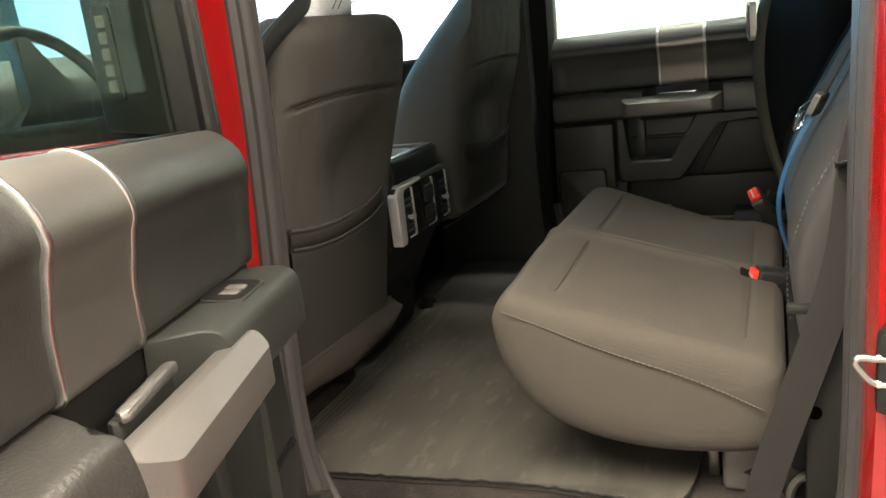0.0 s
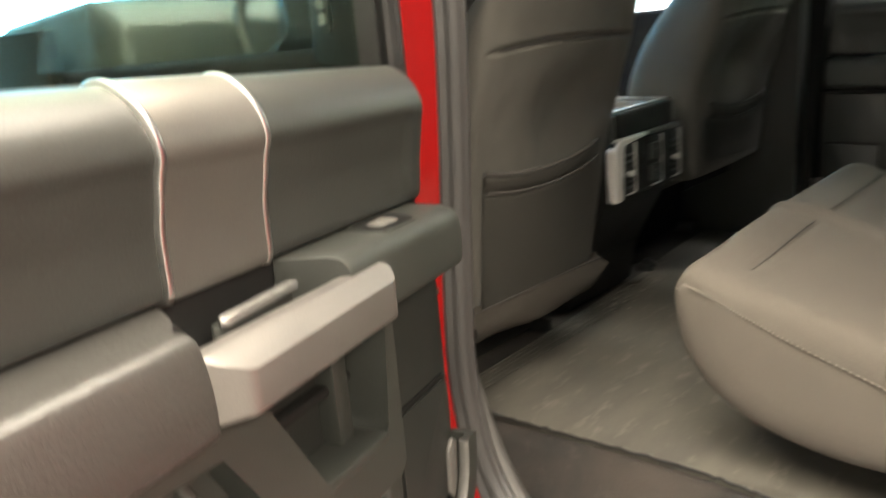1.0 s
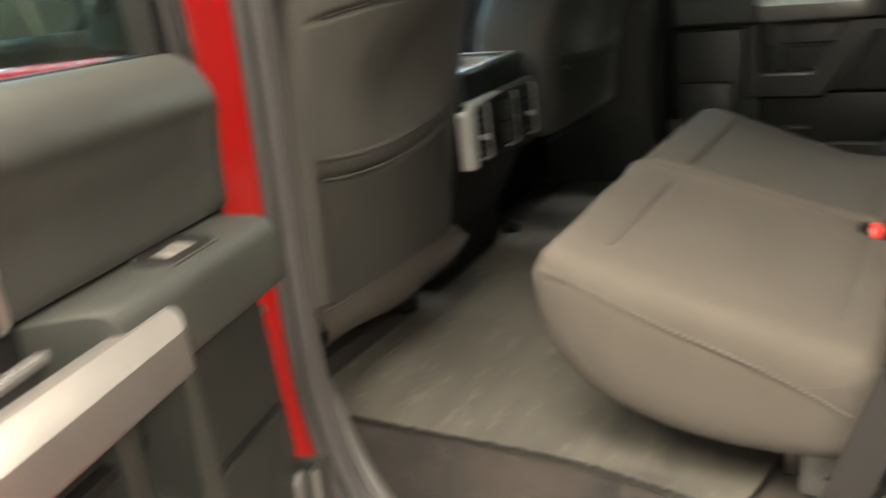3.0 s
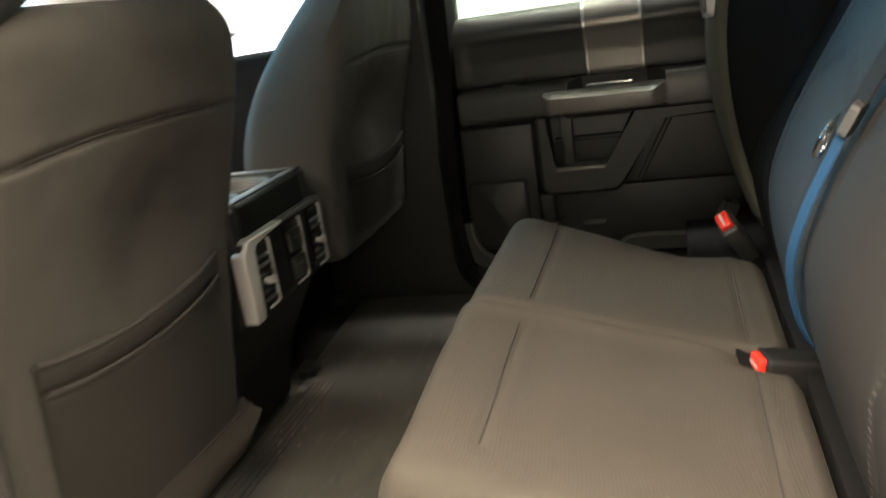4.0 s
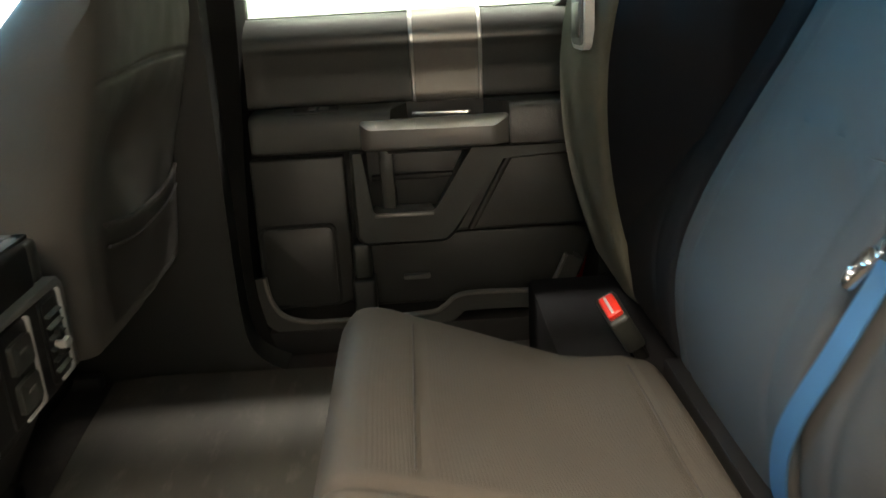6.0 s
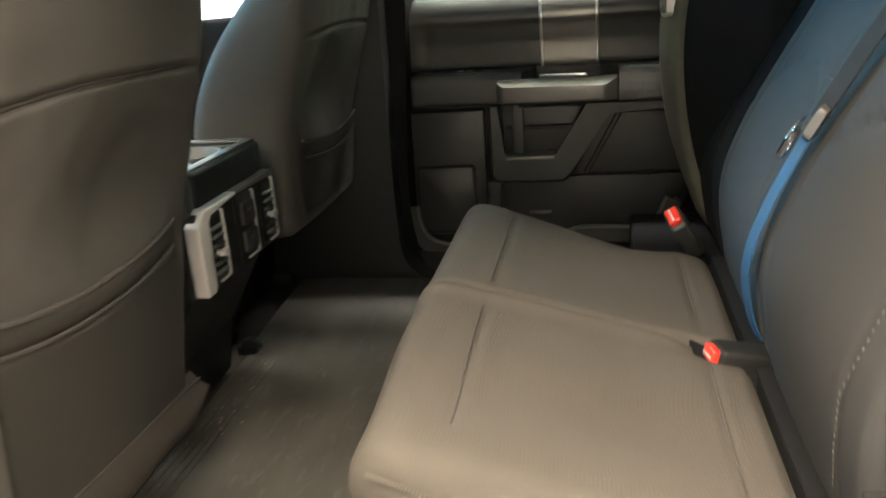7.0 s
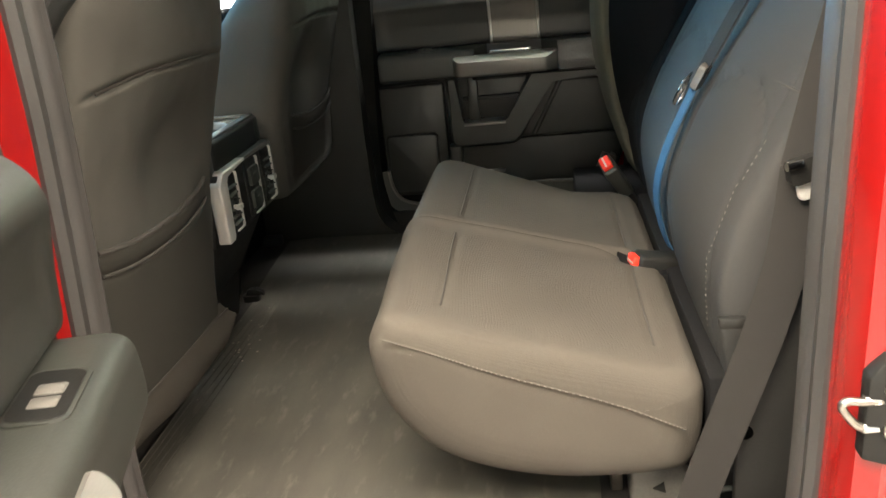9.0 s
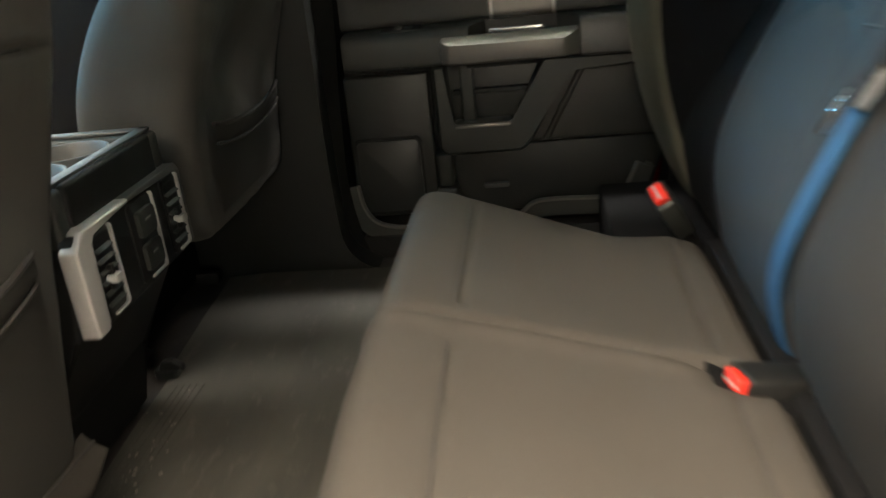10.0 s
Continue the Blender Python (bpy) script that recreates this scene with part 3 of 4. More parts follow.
    line = [np.array(rear[0])] + smooth(rear[1:-1], 4) + [np.array(rear[-1])]
    mid = np.mean(line, 0)

    def cut(v):
        # the front end is cut on a slant towards the pull bar
        return 0.650 + 0.046 * min(1.0, max(0.0, -v) / 0.055) ** 1.3

    rings = [[(cut(q[0]) + d, *(mid + (q - mid) * k)) for q in line] for d, k in ((0.0, 0.955), (0.002, 0.985), (0.006, 1.0), (0.05, 1.0))]
    rings += [[(u, *(mid + (q - mid) * k)) for q in line] for u, k in ((0.80, 1.0), (0.925, 1.0), (0.93, 0.97))]
    p("armrest", skin(B(), rings), ARMREST, "grained soft grey armrest")
    p("pull_pocket", box(B(), (0.44, -0.060, 0.440), (0.665, 0.006, 0.468), 0.004), PLASTIC_BLACK)
    # silver pull bar with cut corners
    bm = B()
    prism(bm, [(0.388, -0.052), (0.388, -0.080), (0.404, -0.094), (0.662, -0.098), (0.702, -0.074), (0.706, -0.052)], "xy", 0.454, 0.514, 0.007, 3)
    bmesh.ops.bisect_plane(bm, geom=bm.verts[:] + bm.edges[:] + bm.faces[:], plane_co=(0, -0.074, 0.514), plane_no=(0, -0.62, 0.78), clear_outer=True)
    bmesh.ops.holes_fill(bm, edges=[e for e in bm.edges if len(e.link_faces) == 1])
    p("pull_bar", bm, SILVER, "satin silver chamfered pull bar")
    bm = B()
    prism(bm, [(0.500, -0.030), (0.615, -0.036), (0.622, -0.028), (0.615, -0.020), (0.505, -0.018)], "xy", 0.470, 0.512, 0.004)
    lever = p("door_handle", bm, PLASTIC)
    bm = B()
    prism(bm, [(0.495, -0.034), (0.615, -0.042), (0.622, -0.037), (0.615, -0.029), (0.497, -0.020)], "xy", 0.510, 0.5205, 0.0025)
    p("handle_edge", bm, LEVER, "bright chrome lever edge", lever)
    # window switch
    bm = B()
    prism(bm, rounded(0.247, -0.054, 0.350, -0.003, 0.013), "xy", 0.520, 0.5395, 0.0015)
    for q in bm.verts:
        q.co.z += 0.11 * (q.co.y + 0.016)
    sw = p("switch_panel", bm, PLASTIC)
    bm = B()
    prism(bm, rounded(0.252, -0.050, 0.345, -0.007, 0.010), "xy", 0.530, 0.5402, 0.0006, 1)
    for q in bm.verts:
        q.co.z += 0.11 * (q.co.y + 0.016)
    p("switch_well", bm, PLASTIC_BLACK, "", sw)
    bm = B()
    prism(bm, [(0.280, -0.041), (0.300, -0.041), (0.302, -0.018), (0.282, -0.018)], "xy", 0.53, 0.5425, 0.003)
    prism(bm, [(0.303, -0.041), (0.325, -0.041), (0.325, -0.018), (0.305, -0.018)], "xy", 0.53, 0.5415, 0.003)
    for q in bm.verts:
        q.co.z += 0.11 * (q.co.y + 0.016)
    p("window_switch", bm, PALE_LIP, "pale grey window switch", sw)
    # frame under the bar
    bm = B()
    prism(bm, [(0.360, 0.452), (0.392, 0.452), (0.394, 0.318), (0.404, 0.306), (0.530, 0.306), (0.542, 0.314), (0.612, 0.452), (0.93, 0.447), (0.93, 0.425), (0.672, 0.425), (0.578, 0.262), (0.555, 0.240), (0.378, 0.240), (0.360, 0.258)], "xz", -0.064, 0.01, 0.014, 1)
    p("pull_frame", bm, PLASTIC)
    p("pocket_back", box(B(), (0.38, -0.006, 0.30), (0.64, 0.008, 0.46), 0.003), PLASTIC_DARK)
    bm = B()
    prism(bm, [(0.40, 0.372), (0.60, 0.372), (0.575, 0.385), (0.40, 0.385)], "xz", -0.022, 0.004, 0.004)
    p("pocket_ledge", bm, PLASTIC_BLACK)
    bm = B()
    prism(bm, [(0.400, -0.0645), (0.534, -0.0645), (0.528, 0.002), (0.400, 0.002)], "xy", 0.300, 0.3135, 0.005, 3)
    # far tray is silver to paint the bright light on its ledge
    p("pocket_tray", bm, PLASTIC if side < 0 else SILVER)
    bm = B()
    prism(bm, [(0.42, 0.30), (0.45, 0.30), (0.45, 0.46), (0.42, 0.46)], "xz", -0.030, 0.004, 0.004)
    p("pocket_rib", bm, PLASTIC)
    # speaker panel
    bm = B()
    prism(bm, [(0.142, 0.434), (0.345, 0.434), (0.345, 0.10), (0.30, 0.085), (0.16, 0.085), (0.137, 0.12)], "xz", -0.020, 0.01, 0.007, 3)
    sp = p("speaker_panel", bm, PLASTIC_DARK)
    bm = B()
    prism(bm, rounded(0.147, 0.092, 0.315, 0.286, 0.018), "xz", -0.0222, 0.0, 0.0015, 1)
    p("grille_groove", bm, PLASTIC_BLACK, "", sp)
    bm = B()
    prism(bm, rounded(0.1545, 0.0995, 0.3075, 0.2785, 0.013), "xz", -0.026, 0.0, 0.002)
    p("speaker_grille", bm, PLASTIC_DARK, "smooth dark speaker grille", sp)
    # bottle holder cheek beside the speaker
    bm = B()
    prism(bm, [(0.346, 0.242), (0.388, 0.242), (0.386, 0.158), (0.348, 0.158)], "xz", -0.046, 0.01, 0.009, 3)
    p("pocket_rib", bm, PLASTIC)
    bm = B()
    prism(bm, [(0.341, 0.156), (0.393, 0.156), (0.390, 0.03), (0.344, 0.03)], "xz", -0.048, 0.01, 0.009, 3)
    p("bottle_holder", bm, PLASTIC_DARK)
    # rear lower panels
    bm = B()
    prism(bm, [(0.556, 0.248), (0.650, 0.420), (0.925, 0.416), (0.922, 0.30), (0.90, 0.248)], "xz", -0.020, 0.01, 0.010, 3)
    p("lower_panel", bm, PLASTIC_BROWN)
    bm = B()
    prism(bm, [(0.602, 0.252), (0.618, 0.252), (0.708, 0.416), (0.692, 0.416)], "xz", -0.030, -0.01, 0.006, 4)
    p("panel_ridge", bm, PLASTIC_BROWN)
    # map pocket recess, its shade given by a darker plastic
    bm = B()
    prism(bm, [(0.36, 0.243), (0.90, 0.243), (0.855, 0.125), (0.80, 0.075), (0.37, 0.075), (0.36, 0.09)], "xz", -0.002, 0.01, 0.006, 3)
    p("map_pocket", bm, PLASTIC_DARK)
    # pale lip along the foot of the trim
    lip = smooth([(0.142, 0, 0.175), (0.150, 0, 0.120), (0.175, 0, 0.078), (0.225, 0, 0.058), (0.30, 0, 0.055), (0.50, 0, 0.060), (0.545, 0, 0.075), (0.575, 0, 0.098), (0.63, 0, 0.103), (0.76, 0, 0.100), (0.79, 0, 0.112), (0.825, 0, 0.185)], 5)
    bm = B()
    sweep(bm, lip, [(-0.034, -0.046), (0.004, -0.046), (0.004, -0.036), (-0.020, -0.034), (-0.020, 0.02), (-0.034, 0.02)])
    p("pocket_wall", bm, PLASTIC)
    # added pale piece: paints the light falling on the pocket's inner end
    if side < 0:
        bm = B()
        prism(bm, [(0.151, 0.176), (0.166, 0.186), (0.180, 0.170), (0.186, 0.105), (0.172, 0.088), (0.158, 0.115)], "xz", -0.033, -0.024, 0.004)
        p("pocket_light_patch", bm, METAL_PALE, "pale patch standing for light on the end of the door pocket")
    bm = B()
    sweep(bm, lip, [(0.003, -0.048), (0.008, -0.050), (0.011, -0.046), (0.011, -0.038), (0.008, -0.034), (0.003, -0.034)])
    # far lip takes a paler plastic, the light on it put into colour
    p("pocket_lip", bm, PLASTIC_GREY if side < 0 else PALE_LIP)
    bm = B()
    prism(bm, rounded(0.455, 0.140, 0.515, 0.150, 0.004), "xz", -0.018, 0.0, 0.002)
    if side > 0:
        p("clip", bm, PLASTIC_GREY)
    else:
        bm.free()
    bm = B()
    tube(bm, [(0.128, -0.006, 0.400), (0.137, -0.006, 0.400)], 0.008, 10, (0, 1, 0))
    p("bolt", bm, STEEL, "small steel bolt on the door edge")
    # lock button
    bm = B()
    tube(bm, [(0.835, 0.045, 0.72), (0.835, 0.045, 0.762)], 0.005)
    p("lock_button", bm, PLASTIC_BLACK)
    return d


rear_door("door_1", "closed passenger-side rear door with dark trim panel", 1, pose(0, 0.85, 0))
SWING = -72.0
_c, _s = math.cos(radians(SWING)), math.sin(radians(SWING))
rear_door("door_2", "wide open rear door with grey trim and silver pull bar", -1, pose(0.289 - 0.49 * _c, -1.347 - 0.49 * _s, 0, 0, 0, SWING), 0.053)


def front_door(name, side):
    d = thing(name, "closed front door with red outer skin", "door", kind="structure")

    def p(n, bm, m, lab="", to=None):
        return part(n, bm, m, to or d, lab, side)

    bm = B()
    prism(bm, [(-1.15, -0.10), (0.085, -0.10), (0.085, 0.688), (-1.15, 0.655)], "xz", 0.90, 0.958, 0.014, 3)
    p("outer_panel", bm, RED)
    bm = B()
    prism(bm, [(-1.12, 0.02), (0.05, 0.02), (0.05, 0.72), (-1.12, 0.70)], "xz", 0.80, 0.895, 0.02, 3)
    p("trim_panel", bm, CLOTH_BLACK)
    bm = B()
    prism(bm, [(-0.06, 0.70), (0.060, 0.685), (0.052, 1.16), (-0.06, 1.16)], "xz", 0.92, 0.966, 0.004)
    cover = p("pillar_cover", bm, PLASTIC_BLACK, "gloss black pillar cover")
    bm = B()
    prism(bm, [(-1.15, 0.70), (-0.06, 0.70), (-0.06, 1.16), (-0.78, 1.16)], "xz", 0.925, 0.930, 0)
    g = p("window_pane", bm, GLASS_CLEAR)
    g.visible_shadow = False
    if side < 0:
        bm = B()
        prism(bm, rounded(-0.042, 0.742, -0.010, 0.872, 0.006), "xz", 0.960, 0.969, 0.002)
        pad_ = p("keypad", bm, PLASTIC_BLACK, "entry keypad strip with five square buttons", cover)
        for k in range(5):
            z = 0.754 + 0.0225 * k
            p("keypad_button", prism(B(), rounded(-0.034, z, -0.018, z + 0.016, 0.002, 2), "xz", 0.967, 0.971, 0.0005, 1), METAL_PALE, "pale worn button rim", cover)
            p("button_face", prism(B(), rounded(-0.0312, z + 0.003, -0.0208, z + 0.013, 0.0015, 2), "xz", 0.970, 0.9718, 0.0003, 1), PLASTIC_GREY, "", cover)
    else:
        bm = puff(B(), (0.05, 0.13, 0.10), 0.045, 10, lambda q: Vector((q.x - 0.68, q.y + 1.10, q.z + 0.86)))
        mirror = p("side_mirror", bm, PLASTIC)
        bm = B()
        prism(bm, rounded(0.985, 0.775, 1.215, 0.945, 0.03), "yz", -0.632, -0.626, 0.001, 1)
        p("mirror_glass", bm, CHROME, "mirror glass", mirror)
        p("mirror_arm", box(B(), (-0.72, 0.94, 0.74), (-0.66, 1.02, 0.80), 0.01), PLASTIC, "", mirror)
    return d


front_door("door_3", -1)
front_door("door_4", 1)


# ---- rear bench ----
def bench():
    seat = thing("rear_bench_seat", "grey-brown cloth bench seat with lowered long cushion", "car seat")
    prof = smooth([(0.386, 0.285), (0.394, 0.325), (0.425, 0.350), (0.50, 0.333), (0.66, 0.290), (0.80, 0.253), (0.838, 0.237), (0.850, 0.203), (0.840, 0.115), (0.80, 0.085), (0.66, 0.077),
                   (0.545, 0.095), (0.46, 0.135), (0.405, 0.205)], 16, True)

    def dent(x, y, z, nx, nz):
        # the front edge bows forward past the near corner, the far end falls away to the rear
        b = min(1.0, max(0.0, (y + 0.62) / 0.28))
        x -= 0.013 * b * b * (3 - 2 * b) * max(0.0, min(1.0, (0.56 - x) / 0.14))
        k = max(0.0, (y - 0.0) / 0.2)
        if nz > 0:
            z -= 0.04 * k * k * max(0.0, (x - 0.45) / 0.4) * (1 - 0.75 * min(1.0, max(0.0, (x - 0.70) / 0.09)))
        if nz > 0.3:
            lo, hi = (-0.60, -0.30) if y < -0.235 else (-0.19, 0.165)
            inside = max(0.0, min(1.0, (y - lo) / 0.02 + 1, (hi - y) / 0.02 + 1))
            z -= 0.0035 * (groove(x - 0.487, 0.006) + groove(x - 0.790, 0.006)) * inside
            z -= 0.024 * groove(x - 0.80, 0.045) * groove(y + 0.250, 0.024)
            z -= 0.014 * groove(y + 0.226, 0.010) - 0.008 * groove(y + 0.250, 0.018)
            z -= 0.010 * groove(x - 0.66, 0.16) * groove(y - (lo + hi) / 2, 0.16)
        return (x, y, z)

    part("seat_cushion", loft_y(prof, -0.690, 0.230, 0.065, 0.006, dent, 1), CLOTH, seat, "soft grey-brown woven cloth cushion")
    tops = sorted((q[0], q[1]) for q in prof if q[1] > 0.222)
    # dark cords lie in the grooves and put the seam shade into colour
    for lo, hi in ((-0.60, -0.29), (-0.19, 0.165)):
        for x in (0.487, 0.790):
            line = [dent(x, y, at(x, tops), 0, 1) for y in np.linspace(lo, hi, 30)]
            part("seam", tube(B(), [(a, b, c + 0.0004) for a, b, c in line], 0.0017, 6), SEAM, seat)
    line = [dent(x, -0.226, at(x, tops), 0, 1) for x in np.linspace(0.41, 0.815, 40)]
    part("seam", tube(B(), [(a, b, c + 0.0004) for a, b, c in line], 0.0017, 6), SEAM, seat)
    # piping along the near end panel
    under = sorted((q[0], q[1]) for q in prof if q[1] < 0.21)
    path = []
    for x, z in smooth([(0.416, 0.3255), (0.435, 0.3185), (0.49, 0.297), (0.58, 0.262), (0.72, 0.215), (0.818, 0.171)], 8):
        mid, half = (at(x, tops) + at(x, under)) / 2, (at(x, tops) - at(x, under)) / 2
        path.append((x, -0.690 + 0.065 * end_depth(min(0.99, abs(z - mid) / half)) - 0.0016 - 0.0025 * max(0.0, (0.47 - x) / 0.07), z))
    line = [(x, y - 0.0012, z) for x, y, z in smooth(path, 10)]
    part("piping", tube(B(), line, 0.0014, 6), CLOTH, seat, "narrow corded edge")
    part("stitching", dashes(B(), [(x, y - 0.0010, z + 0.0002) for x, y, z in line], 0.0007, 3), THREAD, seat, "fine pale stitching on the cushion edge")
    # backrest: upright at the foot, then leaning back
    FRONT = [(0.18, 0.884), (0.24, 0.869), (0.29, 0.857), (0.34, 0.853), (0.40, 0.853), (0.50, 0.888), (0.60, 0.942), (0.70, 1.0), (0.80, 1.05), (0.95, 1.11), (1.05, 1.15)]

    def back(y0_, y1_, ridge):
        face = [(at(z, FRONT), z) for z in np.linspace(0.22, 0.98, 16)]
        rear_ = [(x + 0.12, z) for x, z in face[::-1]]
        prof_ = smooth(face[:1] + face[1:] + [(face[-1][0] + 0.05, 1.015)] + rear_ + [(0.92, 0.19)], 5, True)
        c, h = (y0_ + y1_) / 2, (y1_ - y0_) / 2

        def bend(x, y, z, nx, nz):
            if nx < -0.3:
                s_ = (y - c) / h
                d = 0.003 * groove(abs(s_) - 0.70, 0.03) * groove(z - 0.45, 0.45)
                d += 0.006 * groove(z - (ridge - 0.10 * s_ * s_), 0.006) * (1 if abs(s_) < 0.66 else 0.3)
                d -= 0.006 * (1 - s_ * s_) * groove(z - 0.42, 0.25) - 0.010
                x += d
            return (x, y, z)

        return loft_y(prof_, y0_, y1_, 0.028, 0.007, bend, 0)

    # near and middle backrests take the cloth darkened for shade
    part("backrest", back(-0.695, -0.200, 0.60), CLOTH_SHADED, seat, "grey cloth outboard backrest")
    part("backrest", back(-0.195, 0.205, 0.62), CLOTH_SHADED, seat, "grey cloth middle backrest lit blue")
    # far backrest in black cloth: the shade on that side is in its colour
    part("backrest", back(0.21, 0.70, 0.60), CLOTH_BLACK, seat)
    line = [(at(z, FRONT) + 0.012 + 0.004 * (z > 0.5), -0.640 - 0.05 * (z - 0.30), z) for z in np.linspace(0.30, 0.56, 30)]
    part("stitching", dashes(B(), [tuple(q) for q in smooth([(x - 0.0120, y, z) for x, y, z in line], 5)], 0.0005, 3), THREAD, seat, "pale stitched seam")
    # added black sheet: covers the backrest foot so the gap reads as shade
    part("gap_shade_sheet", box(B(), (0.853, -0.670, 0.06), (0.895, 0.20, 0.236), 0.006), CLOTH_BLACK, seat, "black sheet standing for the shade in the gap behind the cushion")
    # same dark cord across the backrests, seam shade as colour
    for y0, y1 in ((-0.688, -0.490), (-0.188, -0.085)):
        run = [(at(0.612 - 0.004 * k, FRONT) + 0.0095 + 0.006 * (k - 0.5) ** 2, y0 + (y1 - y0) * k, 0.612 - 0.004 * k) for k in np.linspace(0, 1, 20)]
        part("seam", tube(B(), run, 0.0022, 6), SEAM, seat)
    part("buckle_pocket", prism(B(), [(0.770, 0.254), (0.80, 0.239), (0.885, 0.228), (0.885, 0.15), (0.770, 0.15)], "xz", -0.292, -0.200, 0.004), CLOTH_BLACK, seat, "black elastic pocket for the buckle")
    # steel support under the cushion
    bm = B()
    prism(bm, [(0.748, -0.012), (0.838, -0.012), (0.838, 0.052), (0.824, 0.078), (0.770, 0.080), (0.748, 0.056)], "xz", -0.625, -0.56, 0.009, 3)
    bracket = part("support_bracket", bm, METAL_PALE, seat, "pale painted steel seat bracket")
    # black triangle laid on the bracket as the dark of an opening
    part("bracket_hole", prism(B(), [(0.781, 0.026), (0.800, 0.018), (0.797, 0.037)], "xz", -0.6275, -0.615, 0), PLASTIC_BLACK, bracket)
    part("bracket_bolt", tube(B(), [(0.824, -0.632, 0.012), (0.824, -0.62, 0.012)], 0.006, 8, (1, 0, 0)), STEEL, bracket)
    part("latch_hook", tube(B(), smooth([(0.850, -0.640, -0.008), (0.856, -0.645, 0.020), (0.872, -0.648, 0.040), (0.890, -0.648, 0.044)], 5), 0.007, 8), METAL_PALE, seat, "worn pale latch hook")
    part("latch_block", box(B(), (0.842, -0.636, -0.012), (0.905, -0.560, 0.062), 0.008, 3), PLASTIC_BLACK, seat)
    bm = B()
    box(bm, (0.80, -0.54, -0.01), (0.86, 0.20, 0.10), 0.004)
    part("support_beam", bm, PLASTIC_BLACK, seat)
    bm = B()
    box(bm, (0.722, -0.58, -0.012), (0.740, -0.54, 0.09), 0.003)
    part("support_leg", bm, STEEL, seat)

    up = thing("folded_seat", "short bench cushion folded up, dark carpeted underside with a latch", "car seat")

    def face_x(zz):
        return 0.790 + (0.55 if zz < 0.6 else 0.8) * (zz - 0.6) ** 2

    def turn_in(y):
        # the near edge of the cushion curves back
        return 1.7 * max(0.0, 0.53 - y) ** 2

    def flip(q):
        zz = q.z + 0.66
        return Vector((q.x + 0.150 + face_x(zz) + turn_in(q.y + 0.505), q.y + 0.505, zz))

    # black instead of the bench's grey-brown, shade carried by the cloth
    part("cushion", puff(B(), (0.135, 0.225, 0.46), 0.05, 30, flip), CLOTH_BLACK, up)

    def under(q):
        zz = q.z + 0.66
        return Vector((q.x + 0.012 + face_x(zz) + turn_in(q.y + 0.580), q.y + 0.580, zz))

    part("underside", puff(B(), (0.014, 0.140, 0.45), 0.012, 24, under), CARPET_BACK, up, "olive grey carpeted underside")
    latch = part("latch_plate", prism(B(), rounded(-0.034, -0.050, 0.034, 0.050, 0.014), "yz", -0.006, 0.010, 0.003), SATIN, up, "pale framed latch plate")
    latch.matrix_world = pose(0.788, 0.500, 0.715, 0, 0, 8)
    part("latch_lever", prism(B(), rounded(-0.026, -0.042, 0.026, 0.042, 0.010), "yz", -0.009, 0.004, 0.002), PLASTIC_GREY, latch)
    part("latch_pull", prism(B(), rounded(-0.016, -0.030, 0.016, 0.026, 0.006), "yz", -0.0115, 0.0, 0.002), APPLIQUE, latch)
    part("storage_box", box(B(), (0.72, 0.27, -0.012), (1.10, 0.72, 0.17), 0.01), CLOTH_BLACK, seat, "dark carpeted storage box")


bench()


def buckle(place, label, size=1.0, shell=PLASTIC_BLACK):
    b = thing("seat_belt_buckle", label, "belt buckle", group="rear belt buckles", place=place)
    def bx(bm, lo, hi, *rest):
        box(bm, [size * q for q in lo], [size * q for q in hi], *rest)

    bm = B()
    bx(bm, (-0.015, -0.026, -0.095), (0.015, 0.026, 0.0), 0.007, 3)
    part("housing", bm, shell, b)
    bm = B()
    bx(bm, (-0.011, -0.017, -0.006), (0.011, 0.017, 0.010), 0.004, 3)
    part("release_button", bm, BUCKLE_RED, b, "bright red release button")
    bm = B()
    bx(bm, (-0.0035, -0.014, 0.006), (0.0005, 0.014, 0.0108), 0.001)
    part("tongue_slot", bm, SATIN, b, "pale tongue slot")
    bm = B()
    bx(bm, (-0.010, -0.022, -0.17), (0.009, 0.016, -0.06), 0.005)
    part("stalk", bm, PLASTIC_BLACK, b)
    return b


buckle(pose(0.800, -0.256, 0.249, 0, -78, 14), "black belt buckle with red button lying on the cushion")
buckle(pose(0.790, 0.268, 0.292, 32, -30, 0), "grey belt buckle with red button standing beside the cushion", 1.15, PLASTIC)


